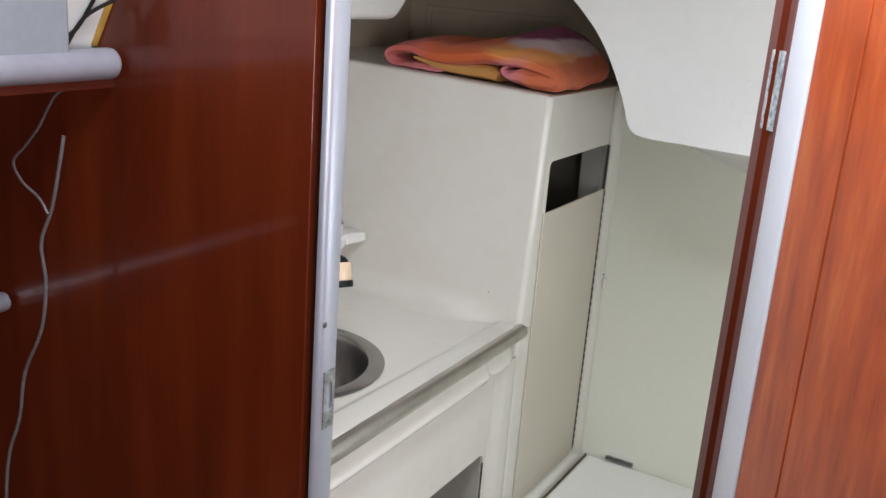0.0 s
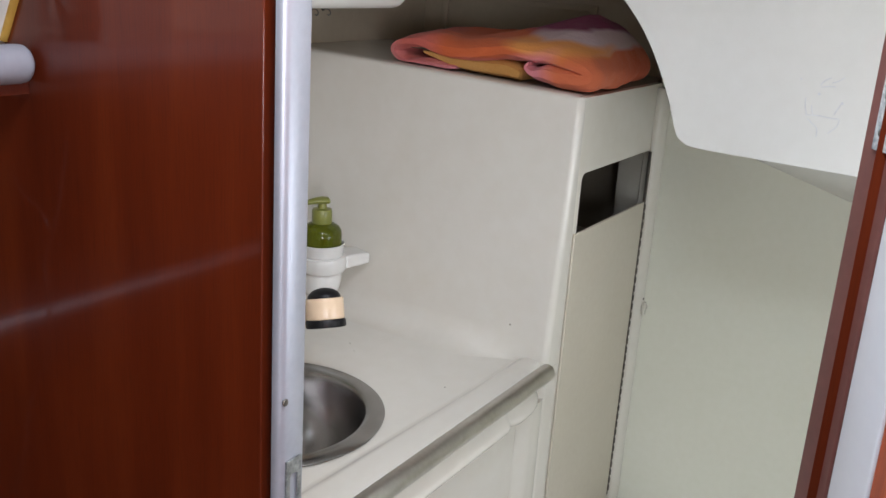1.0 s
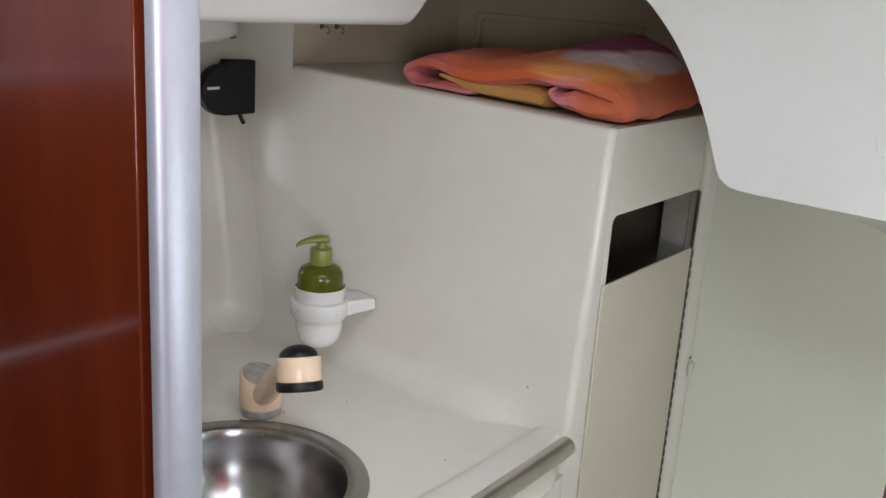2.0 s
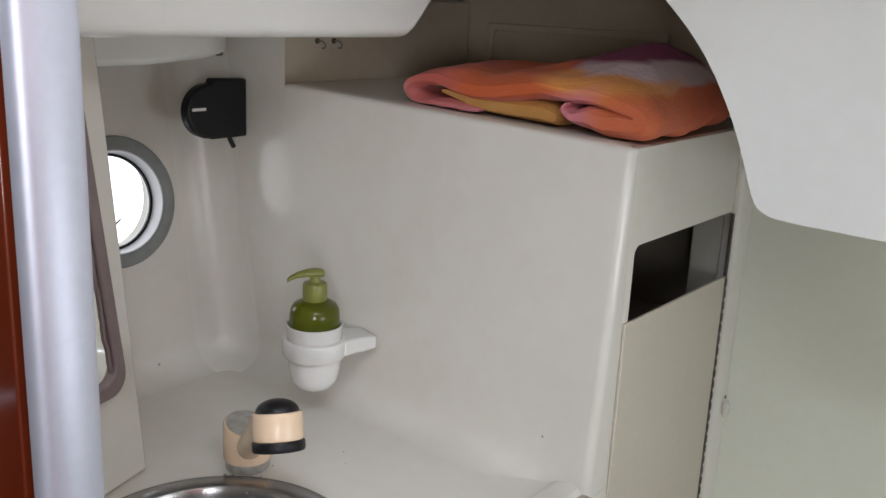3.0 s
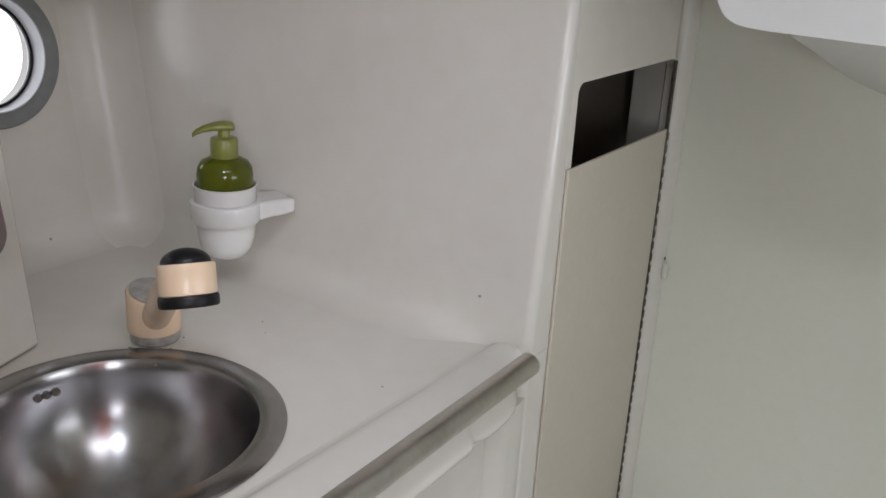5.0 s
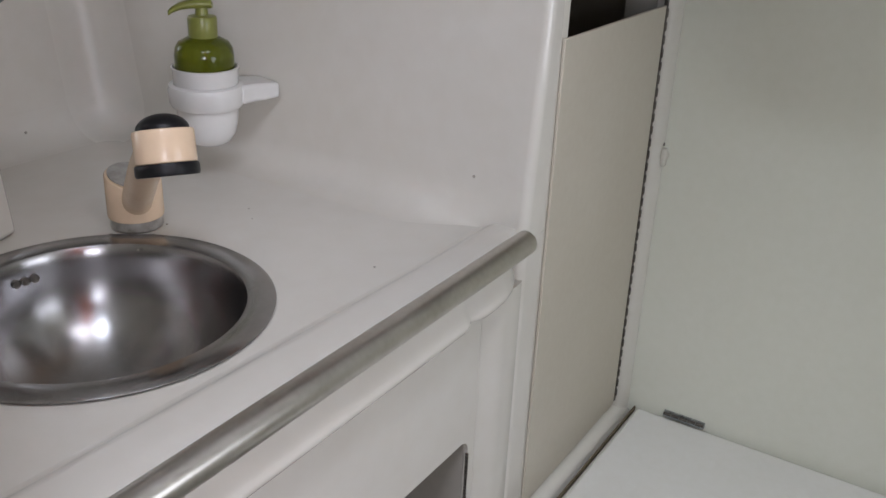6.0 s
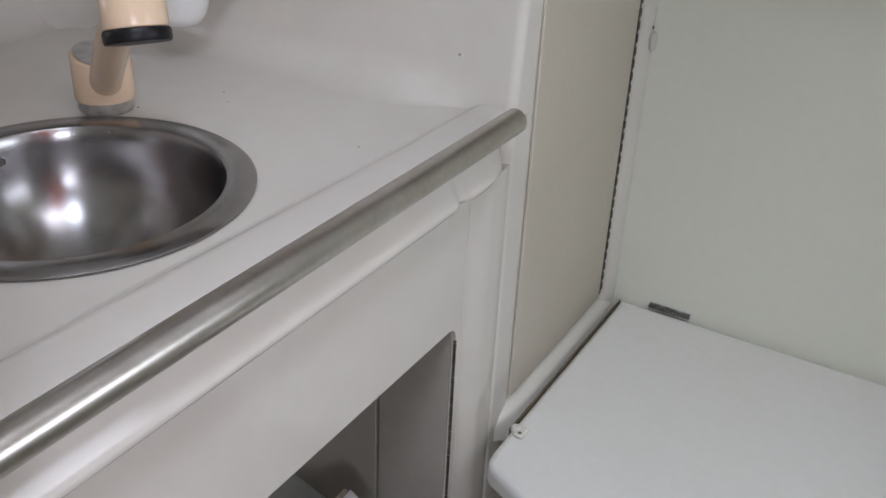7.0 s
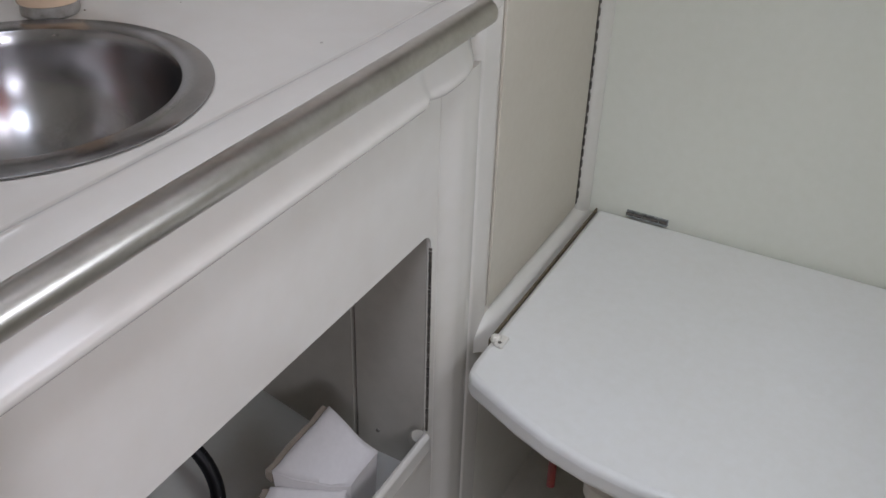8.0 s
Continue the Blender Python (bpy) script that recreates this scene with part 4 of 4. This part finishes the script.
lathe(bm, [(0.010, 0.0), (0.017, 0.0), (0.017, 0.006), (0.010, 0.006)], (-0.085, -0.215, 0.362), 24, caps=False)
child("collar", bm, DARKMETAL, bowl)
bm = bmesh.new()
sweep(bm, [(-0.141, -0.166, 0.372), (-0.139, -0.165, 0.388), (-0.137, -0.164, 0.412)], 0.0048, 12)
child("handle", bm, RED, bowl, "dark red handle")

# ---- things in the locker ----
def paper_pack(top, deep, label):
    """A crumpled paper pack given by the four corners of its upper side."""
    base = Vector((sum(p[0] for p in top) / 4, sum(p[1] for p in top) / 4, 0.276))
    t = thing("paper_pack", base, label, "paper pack", "paper packs in the locker")
    bm = bmesh.new()
    n = 8
    a, b, c, d = (Vector(p) for p in top)
    rows, low = [], []
    for i in range(n + 1):
        row = []
        for k in range(n + 1):
            u, v = i / n, k / n
            p = (a * (1 - u) + b * u) * (1 - v) + (d * (1 - u) + c * u) * v
            p.z -= 0.008 * math.sin(math.pi * u) * (0.4 + 0.6 * v) + 0.004 * noise.noise(p * 40)
            row.append(p)
        rows.append(row)
    loft(bm, rows, closed=False)
    child("wrap", bm, PAPER, t, "pale paper wrap")
    t.children[0].modifiers.new("thick", "SOLIDIFY").thickness = 0.0015
    bm = bmesh.new()
    ring = [rows[i][0] for i in range(n + 1)] + [rows[n][k] for k in range(1, n + 1)] + [rows[i][n] for i in range(n - 1, -1, -1)] + [rows[0][k] for k in range(n - 1, 0, -1)]
    mid = sum(ring, Vector()) / len(ring)
    loft(bm, [[p + Vector((0, 0, -0.002)) for p in ring], [mid + (p - mid) * 0.96 + Vector((0, 0, -deep * 0.5)) for p in ring], [Vector((mid.x + (p.x - mid.x) * 0.92, mid.y + (p.y - mid.y) * 0.92, max(0.277, p.z - deep))) for p in ring]])
    child("paper_block", bm, PAPER, t, "folded sheets")
    bm = bmesh.new()
    away = (d - c + a - b).normalized()
    loft(bm, [[p + away * u + Vector((0, 0, h)) for u, h in ((0.001, -0.004), (0.009, -0.004), (0.009, -0.016), (0.001, -0.020))] for p in (rows[0][k] for k in range(n + 1))])
    child("flap", bm, FLAP, t, "grey-brown folded edge", smooth=False)
    return t


paper_pack(((-0.183, 0.101, 0.400), (-0.181, 0.036, 0.358), (-0.230, 0.042, 0.345), (-0.279, 0.114, 0.375)), 0.09, "pale crumpled paper pack lying in the locker")
paper_pack(((-0.282, 0.116, 0.352), (-0.232, 0.046, 0.336), (-0.262, 0.034, 0.326), (-0.313, 0.112, 0.336)), 0.06, "pale folded paper pack at the locker sill")
hose = thing("drain_hose", (-0.33, 0.30, 0.30), "black rubber hose in a ring inside the locker", "hose")
bm = bmesh.new()
sweep(bm, [(-0.335 + 0.055 * math.cos(2 * math.pi * k / 40), 0.22 + 0.05 * math.sin(2 * math.pi * k / 40), 0.345 + 0.05 * math.sin(2 * math.pi * k / 40)) for k in range(41)], 0.009, 12)
child("hose", bm, BLACK, hose)

# glue marks on the deck moulding
marks = thing("glue_marks", (-0.101, -0.347, 1.322), "faint grey glue marks on the deck moulding", "marks")
strokes = [[(-0.331, 1.301), (-0.345, 1.302), (-0.357, 1.301), (-0.369, 1.301)], [(-0.334, 1.297), (-0.340, 1.292), (-0.346, 1.287), (-0.347, 1.277)], [(-0.369, 1.300), (-0.368, 1.293), (-0.363, 1.287), (-0.359, 1.283)], [(-0.328, 1.321), (-0.329, 1.311), (-0.332, 1.302)], [(-0.342, 1.337), (-0.346, 1.343), (-0.353, 1.347)], [(-0.343, 1.335), (-0.352, 1.337), (-0.359, 1.337)], [(-0.354, 1.341), (-0.361, 1.344), (-0.367, 1.349)], [(-0.336, 1.313), (-0.337, 1.308), (-0.339, 1.302)], [(-0.362, 1.305), (-0.366, 1.314), (-0.369, 1.321)]]
for line in strokes:
    bm = bmesh.new()
    sweep(bm, [(-0.1002, p.x, p.y) for p in spline([(y, z, 0.0) for y, z in line], 4)], 0.0006, 5)
    child("mark", bm, SMUDGE, marks)
for y, z, r in ((-0.342, 1.327, 0.0018), (-0.369, 1.319, 0.0016), (-0.3195, 1.342, 0.0012)):
    bm = bmesh.new()
    lathe(bm, [(0.0, -0.0002), (r, -0.0002), (r * 0.8, 0.0004), (0, 0.0004)], (-0.1001, y, z), 10, (-1, 0, 0))
    child("mark", bm, SMUDGE, marks)

# small screw plugs and specks of dirt
for at, ax, r in (((-0.148, 0.292, 0.8502), (0, 0, 1), 0.0014), ((-0.186, 0.086, 0.8502), (0, 0, 1), 0.0016), ((-0.168, 0.268, 0.8502), (0, 0, 1), 0.0010), ((-0.300, 0.300, 0.8502), (0, 0, 1), 0.0011), ((-0.177, 0.6505, 0.876), (0, -1, 0.4), 0.0020), ((-0.0255, 0.070, 0.905), (-1, 0, 0), 0.0018)):
    sp_ = thing("dirt_speck", at, "tiny grey-brown speck of dirt on the white moulding", "speck", "dirt specks")
    bm = bmesh.new()
    lathe(bm, [(0.0, -0.0005), (r, -0.0005), (r * 0.8, 0.0004), (0, 0.0005)], at, 10, ax)
    child("speck", bm, SPECK, sp_)

# ---- towel on the shelf ----
TOWEL = material("towel", (0.7, 0.2, 0.08), 0.9)
shade(TOWEL)["Sheen Weight"].default_value = 0.08
shade(TOWEL)["Sheen Roughness"].default_value = 0.5
tv_ = coords(TOWEL)
warp = add(TOWEL, "ShaderNodeTexNoise", Scale=7.0, Detail=2.0)
join(TOWEL, tv_, warp.inputs["Vector"])
vm = add(TOWEL, "ShaderNodeVectorMath")
vm.operation = "MULTIPLY_ADD"
vm.inputs[1].default_value = (0.06, 0.06, 0.04)
join(TOWEL, warp.outputs["Color"], vm.inputs[0])
join(TOWEL, tv_, vm.inputs[2])
sx = add(TOWEL, "ShaderNodeSeparateXYZ")
join(TOWEL, vm.outputs[0], sx.inputs[0])


def lin(a, b, c, d):
    """a*x + b*y + c*z + d of the warped place."""
    m1 = add(TOWEL, "ShaderNodeVectorMath")
    m1.operation = "DOT_PRODUCT"
    m1.inputs[1].default_value = (a, b, c)
    join(TOWEL, vm.outputs[0], m1.inputs[0])
    m2 = add(TOWEL, "ShaderNodeMath")
    m2.operation = "ADD"
    m2.inputs[1].default_value = d
    m2.use_clamp = True
    join(TOWEL, m1.outputs["Value"], m2.inputs[0])
    return m2.outputs[0]




def blend(fac, a, b):
    m = add(TOWEL, "ShaderNodeMix")
    m.data_type = "RGBA"
    join(TOWEL, fac, m.inputs[0])
    join(TOWEL, a, m.inputs[6])
    if isinstance(b, tuple):
        m.inputs[7].default_value = (*b, 1)
    else:
        join(TOWEL, b, m.inputs[7])
    return m.outputs[2]


def spot(cx, cy, cz, kx, ky, kz, edge):
    """1 inside an oval of the warped place, 0 outside, with a soft edge."""
    m1 = add(TOWEL, "ShaderNodeVectorMath")
    m1.operation = "SUBTRACT"
    m1.inputs[1].default_value = (cx, cy, cz)
    join(TOWEL, vm.outputs[0], m1.inputs[0])
    m2 = add(TOWEL, "ShaderNodeVectorMath")
    m2.operation = "MULTIPLY"
    m2.inputs[1].default_value = (kx, ky, kz)
    join(TOWEL, m1.outputs[0], m2.inputs[0])
    m3 = add(TOWEL, "ShaderNodeVectorMath")
    m3.operation = "LENGTH"
    join(TOWEL, m2.outputs[0], m3.inputs[0])
    return ramp(TOWEL, m3.outputs["Value"], [(1.0 / (1 + edge) * 0.5, (1, 1, 1)), (0.5, (0, 0, 0))])


along = ramp(TOWEL, lin(0.5, -2.3, 0.0, 0.36), [(0.03, (0.58, 0.13, 0.10)), (0.12, (0.60, 0.12, 0.035)), (0.42, (0.56, 0.115, 0.032)), (0.58, (0.68, 0.20, 0.035)), (0.74, (0.62, 0.14, 0.05)), (0.95, (0.42, 0.045, 0.025))])
col = blend(ramp(TOWEL, lin(1.5, 0.0, 9.0, -0.55), [(0.38, (0, 0, 0)), (0.60, (1, 1, 1))]), along, (0.30, 0.028, 0.022))
col = blend(spot(0.07, -0.10, 0.110, 2.2, 4.6, 17.0, 0.5), col, (0.20, 0.018, 0.075))
col = blend(spot(-0.01, -0.125, 0.092, 2.6, 5.6, 26.0, 0.35), col, (0.56, 0.42, 0.44))
col = blend(spot(-0.08, -0.100, 0.081, 3.2, 5.6, 34.0, 0.6), col, (0.74, 0.29, 0.07))
low = add(TOWEL, "ShaderNodeMath")
low.operation = "MULTIPLY"
join(TOWEL, lin(0, -16.0, -60.0, 3.45), low.inputs[0])
join(TOWEL, lin(0, 25.0, 0, 3.2), low.inputs[1])
col = blend(low.outputs[0], col, (0.62, 0.20, 0.22))
col = blend(spot(-0.04, 0.195, 0.035, 1.2, 11.0, 7.0, 0.8), col, (0.60, 0.19, 0.18))
col = blend(spot(-0.150, 0.02, 0.026, 4.2, 2.4, 15.0, 0.6), col, (0.64, 0.22, 0.25))
col = blend(spot(-0.12, -0.16, 0.022, 3.6, 6.5, 8.0, 0.5), col, (0.62, 0.15, 0.062))
join(TOWEL, col, shade(TOWEL)["Base Color"])
weave = noise_tex(TOWEL, tv_, 420.0, 2.0)
crumple = noise_tex(TOWEL, coords(TOWEL, (1.0, 0.6, 1.4), (0.3, 0.2, 0.5)), 42.0, 3.0, 0.6)
cloth = add(TOWEL, "ShaderNodeMath")
cloth.operation = "MULTIPLY_ADD"
cloth.inputs[1].default_value = 0.16
join(TOWEL, weave, cloth.inputs[0])
join(TOWEL, crumple, cloth.inputs[2])
bump(TOWEL, cloth.outputs[0], 0.6, 0.006)
PINK = mottled("pink_towel", (0.60, 0.19, 0.17), (0.68, 0.27, 0.24), 10.0, 0.9, 0.05, 300.0, 0.001, 0.5)
MUSTARD = mottled("mustard_towel", (0.50, 0.24, 0.06), (0.58, 0.31, 0.10), 10.0, 0.9, 0.05, 300.0, 0.001, 0.5)
TEAL = mottled("dark_green_towel", (0.03, 0.05, 0.035), (0.06, 0.09, 0.06), 10.0, 0.9, 0.05, 300.0, 0.001, 0.5)

towel = thing("folded_towel", (0.17, 0.21, 1.27), "folded orange, pink and purple beach towel lying on the shelf", "towel")


def draped(path, x0, x1, seed, hump=0.0, wr=0.004, steps=26):
    """A thick cloth band, followed as (y, z, half thickness) in the front view and carried back from x0 to x1."""
    line = spline([(p[0], p[1], p[2]) for p in path], 7)
    n = len(line)
    rings = []
    for s in range(steps + 1):
        f = s / steps
        x = x0 + (x1 - x0) * f
        rim = min(1.0, math.sin(min(1.0, (f + 0.004) / 0.10) * math.pi / 2)) * min(1.0, math.sin(min(1.0, (1.004 - f) / 0.10) * math.pi / 2))
        up, dn = [], []
        for i, q in enumerate(line):
            a, b = line[max(i - 1, 0)], line[min(i + 1, n - 1)]
            d = Vector((b.x - a.x, b.y - a.y))
            d.normalize()
            h = q.z * (0.25 + 0.75 * rim) * (0.35 if i in (0, n - 1) else 1.0)
            g = min(1.0, f / 0.62)
            lift = hump * (g * g * (3 - 2 * g)) * (1.0 if f < 0.75 else 1 - 0.6 * (f - 0.75) / 0.25) * max(0.0, min(1.0, (q.y - 1.295) / 0.03)) * (1 - 0.75 * max(0.0, min(1.0, (q.x - 0.16) / 0.17)))
            k = Vector((x * 8 + seed, q.x * 10, q.y * 16))
            crease = 1 - abs(noise.noise(Vector((x * 13 + q.x * 9 + seed, q.x * 6 - x * 5, 0.7)))) * 2.2
            w = noise.noise(k) * wr + noise.noise(k * 3.1) * wr * 0.45 + max(0.0, crease) ** 3 * wr * 0.55
            ox = noise.noise(Vector((q.x * 14 + seed, q.y * 25, 0.3))) * 0.007 * (1 - f)
            for out, sg in ((up, 1), (dn, -1)):
                yy, zz = q.x - sg * d.y * h, q.y + sg * d.x * h
                ym = 0.19 + (yy - 0.19) * (1 - 0.08 * f)
                out.append((x + ox, ym, max(shelf_z(ym) + 0.0008, zz + lift + w + 0.046 * ym * 0.6)))
        rings.append(up + dn[::-1])
    bm = bmesh.new()
    loft(bm, rings)
    return bm


TOP = [(0.235, 1.279, 0.006), (0.295, 1.279, 0.007), (0.338, 1.281, 0.008), (0.358, 1.289, 0.008), (0.360, 1.301, 0.009), (0.344, 1.311, 0.010), (0.310, 1.309, 0.014), (0.260, 1.304, 0.017), (0.205, 1.307, 0.018), (0.155, 1.313, 0.016), (0.110, 1.319, 0.015), (0.060, 1.319, 0.016), (0.022, 1.309, 0.016), (0.004, 1.297, 0.016), (0.014, 1.291, 0.018), (0.042, 1.291, 0.019), (0.074, 1.291, 0.017), (0.098, 1.291, 0.010), (0.112, 1.299, 0.006), (0.106, 1.308, 0.003)]
child("upper_fold", draped(TOP, 0.026, 0.305, 3.0, 0.044, 0.009, 44), TOWEL, towel, "orange, pink and purple terry cloth")
MID = [(0.122, 1.283, 0.012), (0.150, 1.287, 0.016), (0.190, 1.286, 0.015), (0.235, 1.287, 0.013), (0.275, 1.291, 0.009), (0.305, 1.295, 0.005)]
child("lower_fold", draped(MID, 0.034, 0.33, 15.0, 0.0, 0.006), MUSTARD, towel, "mustard yellow inner layer")
INN = [(0.240, 1.296, 0.003), (0.275, 1.298, 0.003), (0.305, 1.300, 0.003), (0.335, 1.301, 0.003)]
child("inner_edge", draped(INN, 0.036, 0.22, 19.0, 0.0, 0.003), TEAL, towel, "dark green printed edge")
for layer in towel.children:
    soft = layer.modifiers.new("soft", "SMOOTH")
    soft.factor, soft.iterations = 0.5, 5

# ---- saloon shelf beside the bulkhead ----
TY, TZ = 0.222, 1.334
fid = thing("shelf_rail", (-1.1, TY, TZ), "thick pale grey padded rail along the saloon shelf", "rail")
bm = bmesh.new()
lathe(bm, [(0.008, 0.0), (0.014, 0.0008), (0.0170, 0.004), (0.0178, 0.009), (0.0178, 0.80)], (-0.740, TY, TZ), 32, (-1, 0, 0))
child("pad", bm, PAD, fid)
bm = bmesh.new()
box(bm, -1.55, -0.737, 0.225, 0.262, 1.306, 1.318)
structure("saloon_shelf", bm, WOOD, "narrow dark wooden saloon shelf", "shelf")
bm = bmesh.new()
loft(bm, [[(x, 0.262, 1.30), (x, 0.258, 1.35), (x, 0.225, 1.41), (x, 0.17, 1.55), (x, 0.150, 1.72), (x, 0.145, 1.899), (x, 0.3, 1.899), (x, 0.35, 1.3)] for x in (-1.60, -0.7345)])
structure("saloon_liner", bm, DECK, "white curved hull lining above the saloon shelf", "wall")
bm = bmesh.new()
sweep(bm, [(-0.738, 0.257, 1.352), (-0.738, 0.2235, 1.411), (-0.738, 0.168, 1.551), (-0.738, 0.148, 1.721)], 0.0045, 10)
structure("lining_trim", bm, YELLOW, "thin ochre edge trim of the lining", "trim")
bx = thing("white_box", (-0.86, 0.232, 1.318), "small pale grey box standing on the saloon shelf", "box")
bm = bmesh.new()
box(bm, -0.90, -0.806, 0.212, 0.250, 1.3185, 1.47)
child("case", bm, BOXGREY, bx, bevel=0.004)
for k, pts in enumerate(([(-0.80, 0.236, 1.335), (-0.795, 0.234, 1.352), (-0.775, 0.226, 1.385), (-0.745, 0.212, 1.405)], [(-0.792, 0.240, 1.335), (-0.788, 0.238, 1.362), (-0.776, 0.230, 1.380), (-0.752, 0.200, 1.45)])):
    cb = thing("black_cable", pts[0], "thin black cable on the saloon shelf", "cable", "black cables")
    bm = bmesh.new()
    sweep(bm, spline(pts, 6), 0.0022, 8)
    child("cable", bm, BLACK, cb)
rod = thing("metal_rod", (-1.1, 0.445, 0.993), "bright metal rod below the saloon shelf", "rod")
bm = bmesh.new()
lathe(bm, [(0.008, 0.0), (0.0125, 0.001), (0.0135, 0.004), (0.0135, 0.60)], (-0.742, 0.445, 0.990), 24, (-1, 0, 0))
child("tube", bm, ALU, rod)
for pts, r in (([(-0.79, 0.240, 1.306), (-0.79, 0.263, 1.294), (-0.79, 0.293, 1.255), (-0.79, 0.32, 1.228), (-0.79, 0.343, 1.206), (-0.79, 0.329, 1.184), (-0.79, 0.299, 1.169), (-0.79, 0.284, 1.152)], 0.0016),
               ([(-0.79, 0.25, 1.251), (-0.79, 0.261, 1.21), (-0.79, 0.277, 1.159), (-0.79, 0.299, 1.113), (-0.79, 0.294, 1.064), (-0.79, 0.306, 1.001), (-0.79, 0.344, 0.929), (-0.79, 0.361, 0.859), (-0.79, 0.398, 0.745), (-0.79, 0.42, 0.4), (-0.79, 0.42, 0.003)], 0.0022)):
    cb = thing("grey_cable", pts[0], "pale grey cable hanging down before the mahogany bulkhead", "cable", "hanging cables")
    bm = bmesh.new()
    sweep(bm, spline(pts, 6), r, 8)
    child("cable", bm, CABLE, cb)
